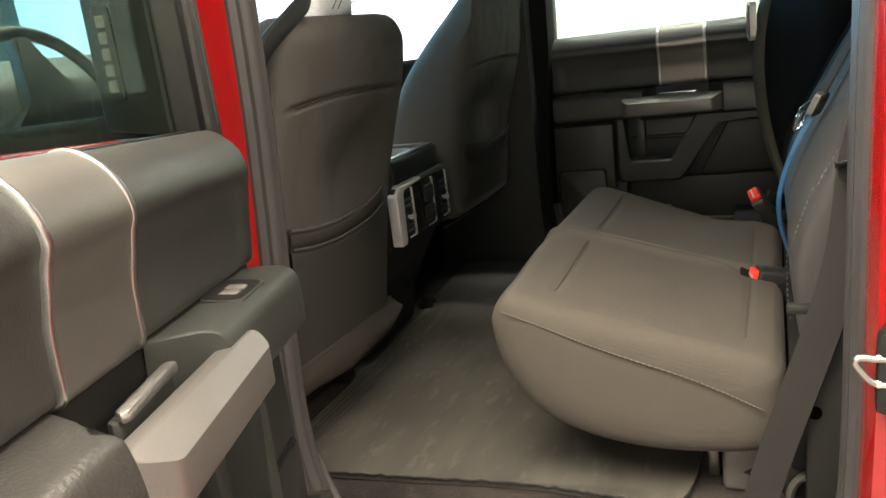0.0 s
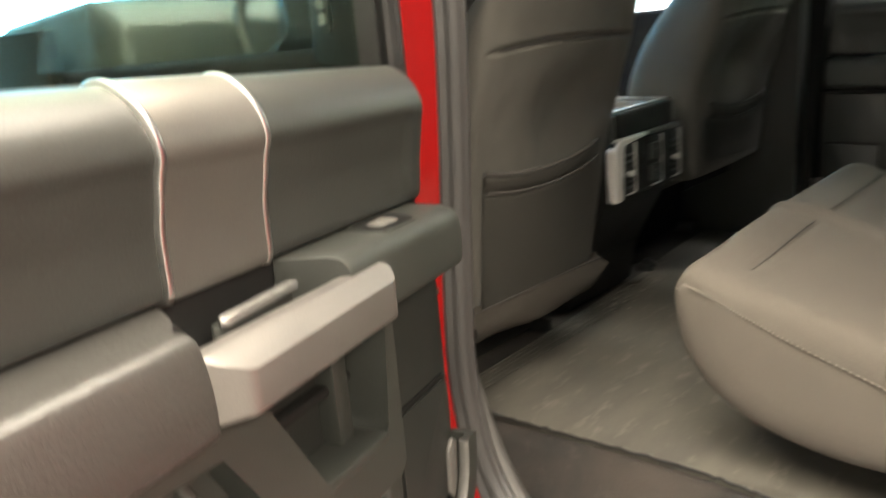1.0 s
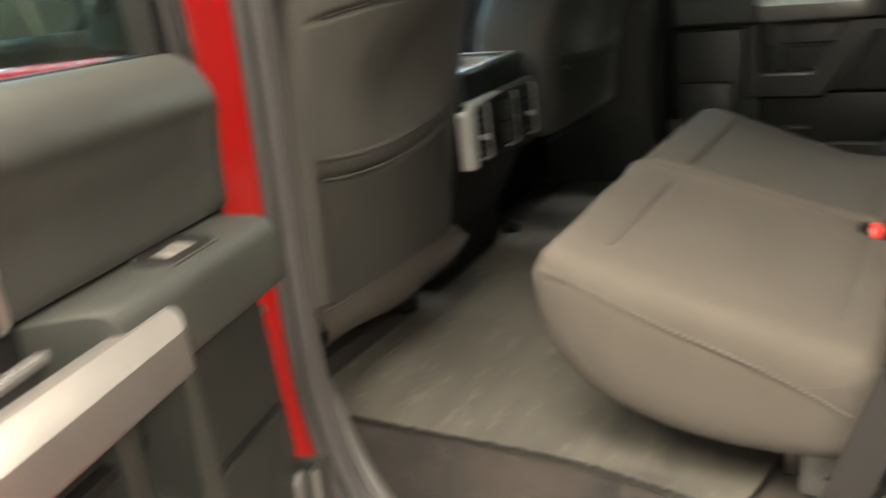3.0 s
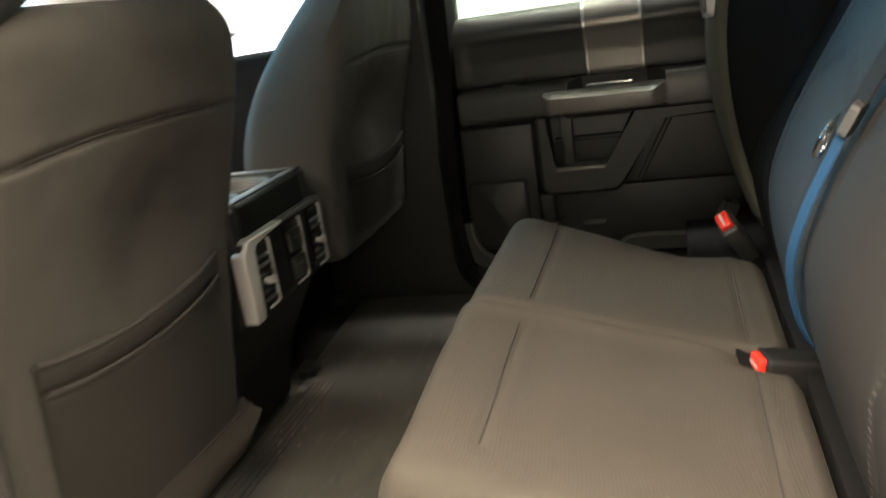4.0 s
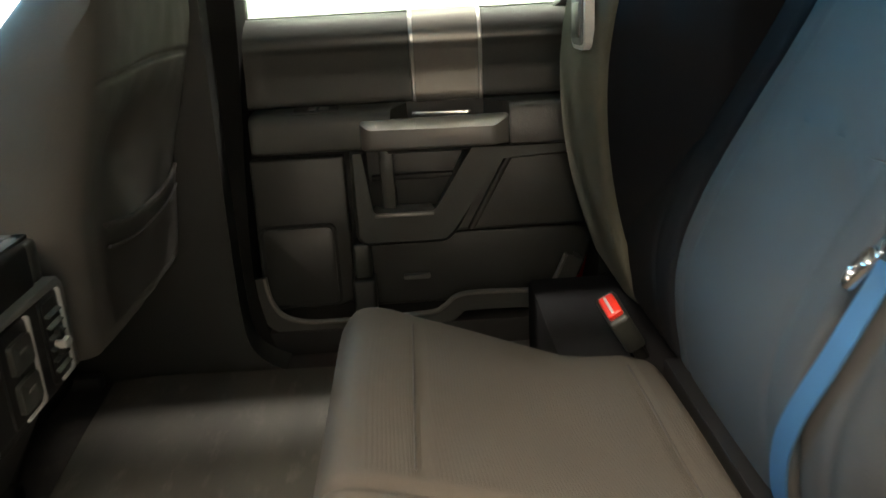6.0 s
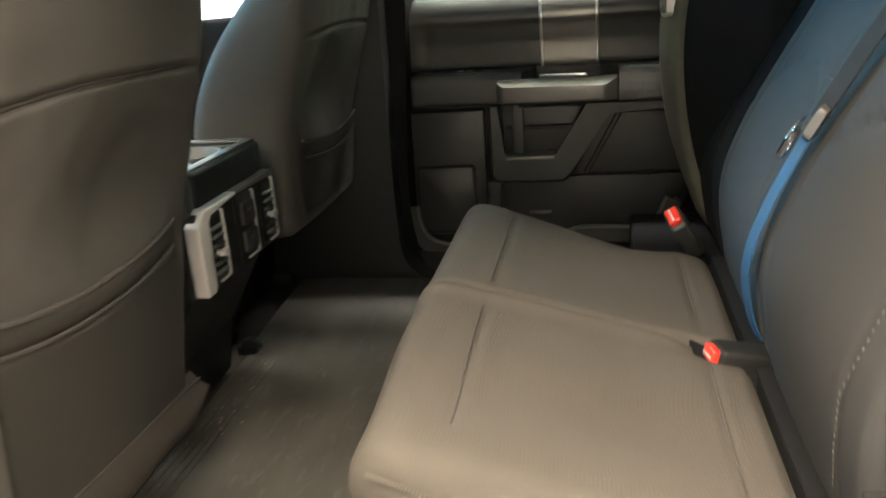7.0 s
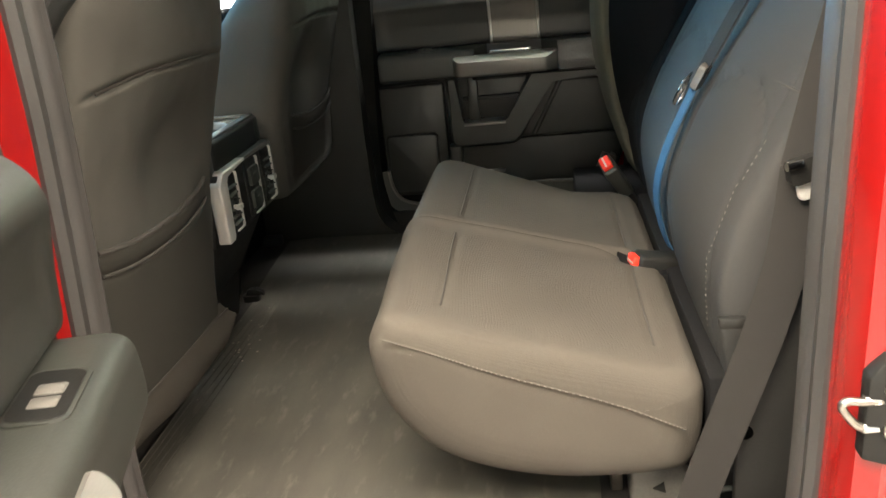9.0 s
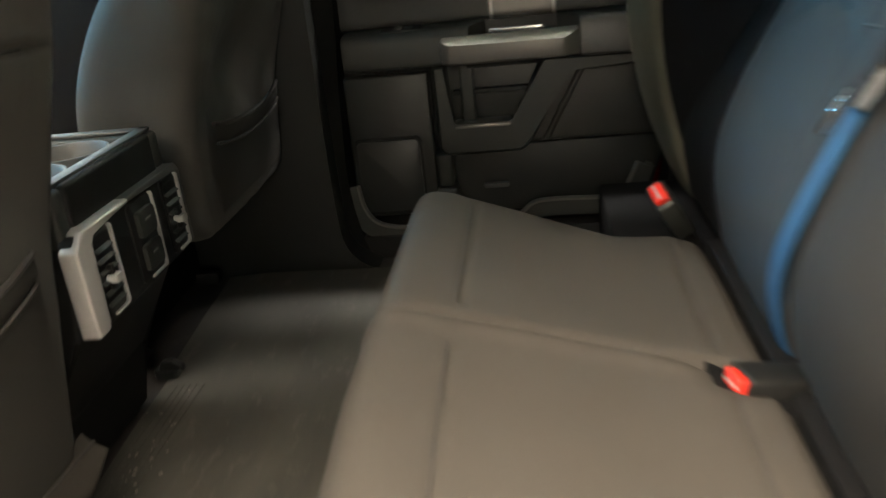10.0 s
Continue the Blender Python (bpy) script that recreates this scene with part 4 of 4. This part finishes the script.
def belts():
    b = thing("middle_seat_belt", "grey middle seat belt across the backrest, lower part coloured blue-lit", "seat belt")
    low = smooth([(0.876, -0.172, 0.235), (0.860, -0.184, 0.275), (0.846, -0.208, 0.340), (0.846, -0.234, 0.400), (0.862, -0.254, 0.465), (0.884, -0.256, 0.515), (0.902, -0.256, 0.552)], 6)
    # lower length is coloured as if lit blue; the upper one stays grey
    part("webbing", strap(B(), low, 0.024, 0.0028, (-0.24, 0.97, 0)), BELT_BLUE_LIT, b, "narrow blue-lit lower webbing")
    high = smooth([(0.912, -0.258, 0.575), (0.936, -0.266, 0.620), (0.968, -0.284, 0.685), (1.012, -0.312, 0.765), (1.06, -0.36, 0.87), (1.10, -0.40, 0.96)], 6)
    part("webbing", strap(B(), high, 0.032, 0.0025, (0.35, -0.93, 0.1)), BELT_GREY, b)
    grip = prism(B(), rounded(-0.019, -0.022, 0.019, 0.022, 0.007), "yz", -0.006, 0.006, 0.004)
    t = part("tongue_grip", grip, PLASTIC_GREY, b, "grey moulded tongue grip")
    t.matrix_world = pose(0.914, -0.262, 0.574, 0, 28, -28)
    part("grip_slot", box(B(), (-0.0072, -0.013, 0.006), (0.0072, 0.013, 0.011), 0.002, 1), PLASTIC_BLACK, t)
    bm = B()
    sweep(bm, [(0, y, z) for y, z in rounded(-0.014, -0.070, 0.014, -0.028, 0.010) + rounded(-0.014, -0.070, 0.014, -0.028, 0.010)[:1]], circle(0.0045, 8, 0.45, 1.0), (1, 0, 0), False)
    box(bm, (-0.0016, -0.016, -0.036), (0.0016, 0.016, -0.012), 0.0008, 1)
    t = part("tongue", bm, CHROME, b, "bright steel belt tongue")
    t.matrix_world = pose(0.896, -0.266, 0.585, 20, 28, -28)
    o = thing("outboard_seat_belt", "grey seat belt hanging beside the near seat edge", "seat belt")
    path = smooth([(0.802, -0.752, 0.03), (0.832, -0.755, 0.135), (0.867, -0.757, 0.244), (0.899, -0.757, 0.344), (0.924, -0.757, 0.445), (0.936, -0.757, 0.546)], 6)
    part("webbing", strap(B(), path, 0.048, 0.0025, (1, -0.35, 0)), BELT_GREY, o)
    path = smooth([(0.936, -0.757, 0.546), (0.956, -0.758, 0.640), (0.972, -0.760, 0.715), (1.01, -0.765, 0.88), (1.04, -0.77, 1.02)], 6)
    part("webbing", strap(B(), path, 0.048, 0.0025, (1, -0.35, 0)), BELT_GREY, o)
    grip = part("tongue_grip", prism(B(), rounded(-0.020, -0.015, 0.020, 0.013, 0.006), "xz", -0.008, 0.006, 0.004), PLASTIC_BLACK, o, "black moulded tongue grip")
    grip.matrix_world = pose(0.934, -0.768, 0.550, 0, -12, 12)
    part("roller", tube(B(), [(-0.024, -0.010, 0.012), (-0.006, -0.010, 0.010)], 0.0055, 10, (0, 0, 1)), CHROME, grip, "bright steel roller")
    bm = prism(B(), rounded(-0.012, -0.036, 0.012, -0.012, 0.005), "xz", -0.003, 0.003, 0.001, 1)
    part("tongue", bm, SATIN, grip, "pale steel belt tongue")
    bm = B()
    box(bm, (0.850, -0.742, 0.342), (0.885, -0.728, 0.358), 0.005)
    part("belt_guide", bm, PLASTIC_BLACK, o)
    bm = B()
    box(bm, (0.782, -0.765, -0.03), (0.828, -0.745, 0.045), 0.006)
    part("anchor", bm, STEEL, o)


belts()


def striker():
    s = thing("door_striker", "steel door latch striker loop on red pillar", "door striker")
    bm = B()
    prism(bm, [(0.938, 0.312), (0.975, 0.300), (0.988, 0.41), (0.958, 0.425), (0.940, 0.400)], "xz", -0.972, -0.950, 0.004)
    part("plate", bm, PLASTIC_BLACK, s, "dark striker plate")
    loop = smooth([(0.975, -0.965, 0.376), (0.940, -0.970, 0.376), (0.922, -0.972, 0.378), (0.917, -0.972, 0.372), (0.924, -0.972, 0.360), (0.934, -0.970, 0.349), (0.945, -0.968, 0.346), (0.975, -0.965, 0.346)], 5)
    part("loop", tube(B(), loop, 0.0042, 10), STEEL, s)
    for z in (0.346, 0.376):
        part("collar", tube(B(), [(0.938, -0.968, z), (0.952, -0.967, z)], 0.0058, 10), CHROME, s, "bright steel collar")
    for z in (0.345, 0.388):
        bm = B()
        prism(bm, [(0.962 + 0.008 * math.cos(a), z + 0.008 * math.sin(a)) for a in np.linspace(0, 2 * math.pi, 9)[:-1]], "xz", -0.977, -0.970, 0.001, 1)
        part("screw", bm, STEEL, s)
    tag = box(B(), (0.968, -0.9625, 0.425), (0.998, -0.9605, 0.455), 0)
    solid("sticker", tag, WHITE_FILM, "small white paper sticker on red pillar", "sticker")


striker()


# ---- front seats ----
def front_seat(side):
    s = thing("car_seat", "charcoal cloth front seat, back with a map pocket", "car seat", group="front seats")

    def p(n, bm, m, lab=""):
        return part(n, bm, m, s, lab, side)

    BACK = [(0.10, -0.022), (0.18, -0.012), (0.47, 0.022), (0.60, 0.058), (0.69, 0.086), (0.79, 0.105), (0.9, 0.10)]
    c = 0.485
    # the driver's backrest hangs lower than the passenger's
    foot = 0.155 if side < 0 else 0.262
    rear_ = [(at(z, BACK), z) for z in (foot + 0.015, foot + 0.06, 0.36, 0.47, 0.58, 0.65, 0.674, 0.680, 0.685, 0.690, 0.695, 0.700, 0.706, 0.715, 0.76)]
    crown = [(0.103, 0.800), (0.086, 0.832), (0.052, 0.838), (0.012, 0.810)] if side < 0 else [(0.106, 0.84), (0.118, 0.890), (0.112, 0.918), (0.088, 0.908), (0.052, 0.858)]
    prof = smooth(rear_ + crown + [(-0.060, 0.735), (-0.125, 0.65), (-0.172, 0.55), (-0.205, 0.40), (-0.22, foot + 0.105), (-0.16, foot + 0.010), (-0.05, foot)], 7, True)

    def skin_x(z):
        # the rear face as it is rounded between the sections
        return float(np.interp(z, [q[1] for q in prof[:99]], [q[0] for q in prof[:99]]))

    def bend(x, y, z, nx, nz):
        s_ = (y - c) / 0.245
        # the inboard bolster swells towards the shoulder
        y -= 0.042 * max(0.0, -s_) * min(1.0, max(0.0, (z - 0.22) / 0.30))
        # shoulders narrow a little towards the top
        y = c + (y - c) * (1 - 0.10 * max(0.0, (z - 0.70) / 0.15) ** 2)
        fade = max(0.0, min(1.0, (0.97 - abs(s_)) / 0.22))
        if nx > 0.3:
            x -= 0.009 * fade * groove(z - 0.694 + 0.012 * s_ * s_, 0.006)
            if z < 0.69:
                x -= 0.007 * groove(abs(s_) - 0.80, 0.022)
                x -= fade * 0.046 * groove(s_ + 0.22, 0.45) * groove(z - 0.560, 0.085)
            x += 0.006 * (1 - s_ * s_)
            x += fade * 0.006 * noise.noise(Vector((5 * y, 7 * z, side))) + fade * 0.0030 * noise.noise(Vector((16 * y + 9 * z, 14 * z - 9 * y, side + 3)))
        return (x, y, z)

    p("backrest", loft_y(prof, c - 0.245, c + 0.245, 0.055, 0.006, bend, 0), CLOTH_DARK)
    # map pocket, with a sagging hem
    def hem(y):
        return 0.470 - 0.020 * (1 - ((y - c) / 0.195) ** 2)

    rings = []
    for i in range(41):
        y = c - 0.195 + 0.39 * i / 40
        e = 1 - (abs(y - c) / 0.195) ** 4
        ring = []
        for d in list(np.linspace(1.0, 0.22, 12)) + [0.19, 0.165, 0.15, 0.14, 0.13, 0.12, 0.105, 0.08, 0.05, 0.02, 0.0]:
            z = hem(y) - d * (hem(y) - foot - 0.045)
            k = min(1.0, (z - foot - 0.045) / (0.405 - foot))
            x = at(z, BACK) + 0.006 * (1 - ((y - c) / 0.245) ** 2) + 0.009 + 0.009 * e * k * k
            x += 0.002 * noise.noise(Vector((9 * y, 6 * z, side + 7)))
            x -= 0.006 * groove(hem(y) - z - 0.034, 0.005)
            x -= 0.004 * max(0.0, 1 - (hem(y) - z) / 0.012) ** 2
            ring.append((x, y, z))
        rings.append(ring)
    bm = B()
    skin(bm, rings, False, False)
    bmesh.ops.solidify(bm, geom=bm.faces[:], thickness=0.006)
    p("map_pocket", bm, CLOTH_DARK)
    top = [(at(hem(y), BACK) + 0.012 + 0.009 * (1 - (abs(y - c) / 0.195) ** 4), y, hem(y)) for y in np.linspace(c - 0.195, c + 0.195, 24)]
    p("pocket_hem", tube(B(), [(x - 0.003, y, z + 0.001) for x, y, z in top], 0.0045, 8), SEAM, "dark bound pocket edge")
    low = [(at(hem(y) - 0.034, BACK) + 0.0105 + 0.009 * (1 - (abs(y - c) / 0.195) ** 4), y, hem(y) - 0.034) for y in np.linspace(c - 0.19, c + 0.19, 24)]
    p("hem_stitching", tube(B(), low, 0.0030, 6), SEAM)
    if side < 0:
        seam = []
        for y in np.linspace(c - 0.18, c + 0.19, 36):
            z = 0.694 - 0.012 * ((y - c) / 0.245) ** 2
            q = bend(skin_x(z), y, z, 1, 0)
            seam.append((q[0] + 0.0012, q[1], q[2]))
        p("seam", tube(B(), seam, 0.0026, 6), SEAM)
        for k in (-0.80, 0.80):
            run = [bend(skin_x(z), c + 0.245 * k, z, 1, 0) for z in np.linspace(foot + 0.085, 0.655, 40)]
            p("seam", tube(B(), [(x + 0.0004, y, z) for x, y, z in run], 0.0022, 6), SEAM)
    # foot of the backrest: a loose cloth flap on one seat, a closed cover on the other
    if side < 0:
        rings = []
        for y in np.linspace(0.247, 0.722, 34):
            k = (y - 0.247) / 0.475
            low = 0.122 + 0.020 * k + 0.006 * math.sin(9 * k) + 0.045 * (max(0.0, 0.16 - k) / 0.16) ** 2
            top = 0.192 + 0.014 * k
            bulge = 0.010 + 0.005 * math.sin(6 * k + 1)
            sec = [(-0.006, top + 0.012), (0.009, top - 0.004), (0.010 + bulge, (top + low) / 2), (0.008 + 0.5 * bulge, low + 0.006), (-0.004, low), (-0.05, low + 0.004)]
            rings.append([(x - 0.004, y, z) for x, z in smooth(sec, 4)])
        bm = skin(B(), rings, False, False)
        bmesh.ops.solidify(bm, geom=bm.faces[:], thickness=0.005)
        p("lower_flap", bm, CLOTH, "loose tan cloth flap at the foot of the backrest")
        p("flap_seam", tube(B(), [(r[3][0] + 0.004, r[3][1], r[3][2]) for r in rings], 0.0018, 6), SEAM)
    else:
        p("lower_cover", box(B(), (-0.34, 0.27, 0.0), (-0.245, 0.715, 0.262), 0.025, 3), CLOTH_BLACK)
    # cushion and base
    p("cushion", puff(B(), (0.25, 0.25, 0.06), 0.05, 16, lambda q: Vector((q.x - 0.36, q.y + 0.485, q.z + 0.27))), CLOTH_DARK)
    p("base", box(B(), (-0.60, 0.29, 0.0), (-0.16 if side < 0 else -0.26, 0.68, 0.20), 0.02), PLASTIC_BLACK)
    for y in (0.27, 0.66):
        p("seat_rail", box(B(), (-0.60, y, 0.0), (-0.12 if side < 0 else -0.19, y + 0.03, 0.03), 0.005), PLASTIC_BLACK)


front_seat(-1)
front_seat(1)


# ---- centre console ----
def console():
    c = thing("centre_console", "black centre console with silver rear vent panel", "console")
    bm = B()
    prism(bm, [(-0.62, 0.0), (-0.15, 0.0), (-0.13, 0.12), (-0.03, 0.29), (-0.010, 0.42), (-0.02, 0.43), (-0.62, 0.43)], "xz", -0.165, 0.16, 0.015, 3)
    part("body", bm, PLASTIC_BLACK, c)
    bm = B()
    prism(bm, rounded(-0.170, 0.300, 0.165, 0.440, 0.018), "yz", -0.020, 0.000, 0.006)
    panel = part("vent_panel", bm, PLASTIC_BLACK, c)
    bm = B()
    prism(bm, [(-0.176, 0.300), (-0.147, 0.300), (-0.141, 0.312), (-0.141, 0.422), (-0.130, 0.434), (-0.02, 0.437), (-0.02, 0.444), (-0.150, 0.444), (-0.176, 0.422)], "yz", -0.018, 0.009, 0.006, 3)
    part("silver_surround", bm, SATIN, c, "satin silver surround of the vent panel")
    bm = B()
    prism(bm, [(-0.02, 0.436), (0.150, 0.436), (0.160, 0.424), (0.160, 0.306), (0.168, 0.306), (0.168, 0.430), (0.156, 0.444), (-0.02, 0.444)], "yz", -0.018, 0.006, 0.003)
    part("dark_surround", bm, PLASTIC_GREY, c, "dark grey rim of the vent panel")
    for y0, y1, bright in ((-0.138, -0.080, True), (0.094, 0.150, True), (-0.022, 0.054, False)):
        bm = B()
        prism(bm, rounded(y0, 0.308, y1, 0.430, 0.009), "yz", -0.006, 0.003, 0.002)
        frame_ = part("vent_frame" if bright else "socket_frame", bm, PLASTIC_BLACK, c)
        # thin bright rim along the foot and one side
        edge = [(y0 + 0.35 * (y1 - y0), 0.308), (y1, 0.308), (y1 + 0.004, 0.313), (y1 + 0.004, 0.426), (y1, 0.430), (y1 - 0.001, 0.424), (y1 - 0.001, 0.316), (y1 - 0.005, 0.3115), (y0 + 0.35 * (y1 - y0), 0.3115)]
        part("chrome_edge", prism(B(), edge, "yz", 0.0, 0.0075, 0.001, 1), SATIN, frame_, "thin bright chrome edging")
        if bright:
            part("vent_mouth", prism(B(), rounded(y0 + 0.006, 0.320, y1 - 0.006, 0.422, 0.006), "yz", -0.002, 0.0036, 0), PLASTIC_BLACK, frame_)
            for k in range(6):
                z = 0.328 + 0.0155 * k
                part("slat", prism(B(), [(0.001, z), (0.0095, z - 0.004), (0.0098, z - 0.002), (0.001, z + 0.003)], "xz", y0 + 0.007, y1 - 0.007, 0.0006, 1), PLASTIC, frame_)
            yk = (y0 + y1) / 2
            part("vent_knob", prism(B(), rounded(yk - 0.010, 0.355, yk + 0.010, 0.366, 0.003), "yz", 0.004, 0.019, 0.003), SATIN, frame_, "bright chrome vent knob")
            part("knob_stem", box(B(), (0.004, yk - 0.004, 0.344), (0.012, yk + 0.004, 0.380), 0.001, 1), PLASTIC_BLACK, frame_)
        else:
            for z in (0.322, 0.374):
                part("socket_cover", prism(B(), rounded(y0 + 0.016, z, y1 - 0.008, z + 0.040, 0.006), "yz", 0.0, 0.010, 0.003), PLASTIC, frame_, "hinged socket cover")
                part("cover_mark", box(B(), (0.0095, y0 + 0.034, z + 0.022), (0.0108, y0 + 0.052, z + 0.026), 0.0003, 1), PALE_LIP, frame_)
    for name, lo, hi in (("bin_wall", (-0.56, -0.165, 0.42), (-0.012, -0.135, 0.500)), ("bin_wall", (-0.56, 0.130, 0.42), (-0.012, 0.160, 0.500)), ("bin_wall", (-0.045, -0.134, 0.42), (-0.010, 0.129, 0.502)),
                         ("bin_wall", (-0.30, -0.134, 0.42), (-0.27, 0.129, 0.497)), ("lid", (-0.60, -0.134, 0.42), (-0.305, 0.129, 0.515))):
        part(name, box(B(), lo, hi, 0.008, 3), PLASTIC_BLACK if lo[0] == -0.045 else PLASTIC, c)
    rim = [(-0.030, -0.150), (-0.030, 0.145), (-0.285, 0.145), (-0.285, -0.150), (-0.030, -0.150)]
    for (xa, ya), (xb, yb) in zip(rim, rim[1:]):
        part("bin_rim", box(B(), (min(xa, xb) - 0.010, min(ya, yb) - 0.010, 0.500), (max(xa, xb) + 0.010, max(ya, yb) + 0.010, 0.506), 0.0025), PLASTIC_GREY, c)
    for y in (-0.066, 0.062):
        rings = [[(-0.112 + r * math.cos(a), y + r * math.sin(a), z) for a in np.linspace(0, 2 * math.pi, 29)[:-1]]
                 for r, z in ((0.044, 0.4315), (0.050, 0.436), (0.055, 0.494), (0.058, 0.498), (0.061, 0.498), (0.062, 0.494), (0.062, 0.4315))]
        part("cup_well", skin(B(), rings), PLASTIC_GREY, c, "grey cup holder well")


console()


def floor_hook():
    h = thing("mat_hook", "small black plastic mat hook at the console foot", "hook")
    part("base", prism(B(), rounded(-0.166, 0.222, -0.120, 0.252, 0.009), "xy", 0.0, 0.018, 0.006, 3), PLASTIC_BLACK, h)
    part("hook_arm", prism(B(), [(-0.160, 0.012), (-0.150, 0.034), (-0.128, 0.038), (-0.108, 0.026), (-0.106, 0.014), (-0.122, 0.020), (-0.140, 0.012)], "xz", 0.228, 0.246, 0.004, 2), PLASTIC_BLACK, h)



floor_hook()


def grit():
    rnd = random.Random(4)
    verts, faces = [], []
    for _ in range(40):
        x, y, r = rnd.gauss(-0.085, 0.022), rnd.gauss(-0.02, 0.10), rnd.uniform(0.0008, 0.0022)
        a, n = rnd.uniform(0, 3), len(verts)
        lx, ly = r * math.cos(a) * rnd.uniform(1, 2.6), r * math.sin(a) * rnd.uniform(1, 2.6)
        verts += [(x - lx, y - ly, 0.002), (x + ly, y - lx, 0.002), (x + lx, y + ly, 0.002), (x - ly, y + lx, 0.002), (x, y, 0.0022 + r)]
        faces += [(n, n + 1, n + 4), (n + 1, n + 2, n + 4), (n + 2, n + 3, n + 4), (n + 3, n, n + 4), (n + 3, n + 2, n + 1, n)]
    me = bpy.data.meshes.new("grit")
    me.from_pydata(verts, [], faces)
    me.materials.append(GRIT)
    tagged(new("grit", me), "pale dry grit scattered on the ribbed mat edge", "dirt", kind="stuff")


grit()


# ---- dashboard and steering wheel ----
def dash():
    d = thing("dashboard", "dark plastic dashboard below the windscreen", "dashboard")
    bm = B()
    prism(bm, [(-1.66, 0.25), (-0.95, 0.30), (-0.90, 0.60), (-0.96, 0.80), (-1.1, 0.862), (-1.66, 0.82)], "xz", -0.80, 0.80, 0.03, 3)
    part("body", bm, PLASTIC, d)
    w = thing("steering_wheel", "dark steering wheel in front of the driver's seat", "steering wheel", place=pose(-0.72, -0.42, 0.735, 0, 65, 0))
    bm = B()
    tube(bm, [(0.19 * math.cos(a), 0.19 * math.sin(a), 0) for a in np.linspace(0, 2 * math.pi, 41)], 0.016, 10, (0, 0, 1))
    part("rim", bm, PLASTIC, w)
    bm = B()
    prism(bm, [(-0.17, -0.02), (0.0, -0.07), (0.06, -0.17), (0.09, -0.16), (0.07, 0.0), (0.09, 0.16), (0.06, 0.17), (0.0, 0.07), (-0.17, 0.02)], "xy", -0.02, 0.02, 0.008)
    part("spokes", bm, PLASTIC_BLACK, w)
    bm = B()
    tube(bm, [(0, 0, 0), (0, 0, -0.28)], 0.04, 12, (0, 1, 0))
    part("column", bm, PLASTIC_BLACK, w)


dash()


# ---- driver's belt and film behind the driver's seat ----
def front_belt():
    b = thing("front_seat_belt", "dark front seat belt guide above the driver's seat", "seat belt")
    path = smooth([(0.095, -0.790, 0.765), (0.098, -0.745, 0.800), (0.096, -0.660, 0.838), (0.090, -0.60, 0.868), (0.075, -0.565, 0.93), (0.06, -0.56, 1.02)], 6)
    part("webbing", sweep(B(), path, circle(0.017, 10, 1.0, 0.7), (1, 0.1, 0)), PLASTIC_BLACK, b)


front_belt()


def plastic_bag():
    b = thing("plastic_bag", "crumpled clear white plastic bag on the driver's seat top", "plastic bag")

    def crumple(q):
        k = noise.noise(q * 22) * 0.014 + noise.noise(q * 60) * 0.005
        return Vector((q.x * (1 + 6 * k) + 0.035, q.y * (1 + 5 * k) - 0.430, q.z + k + 0.05 * q.y + 0.878))

    part("film", puff(B(), (0.030, 0.075, 0.055), 0.028, 18, crumple), WHITE_FILM, b)
    for k in range(2):
        run = smooth([(0.075, -0.475 + 0.022 * k, 0.850), (0.080, -0.430 + 0.020 * k, 0.895), (0.070, -0.385 + 0.012 * k, 0.935 - 0.012 * k)], 6)
        part("tie_cord", tube(B(), run, 0.0009, 5), SEAM, b, "thin dark cord")


plastic_bag()
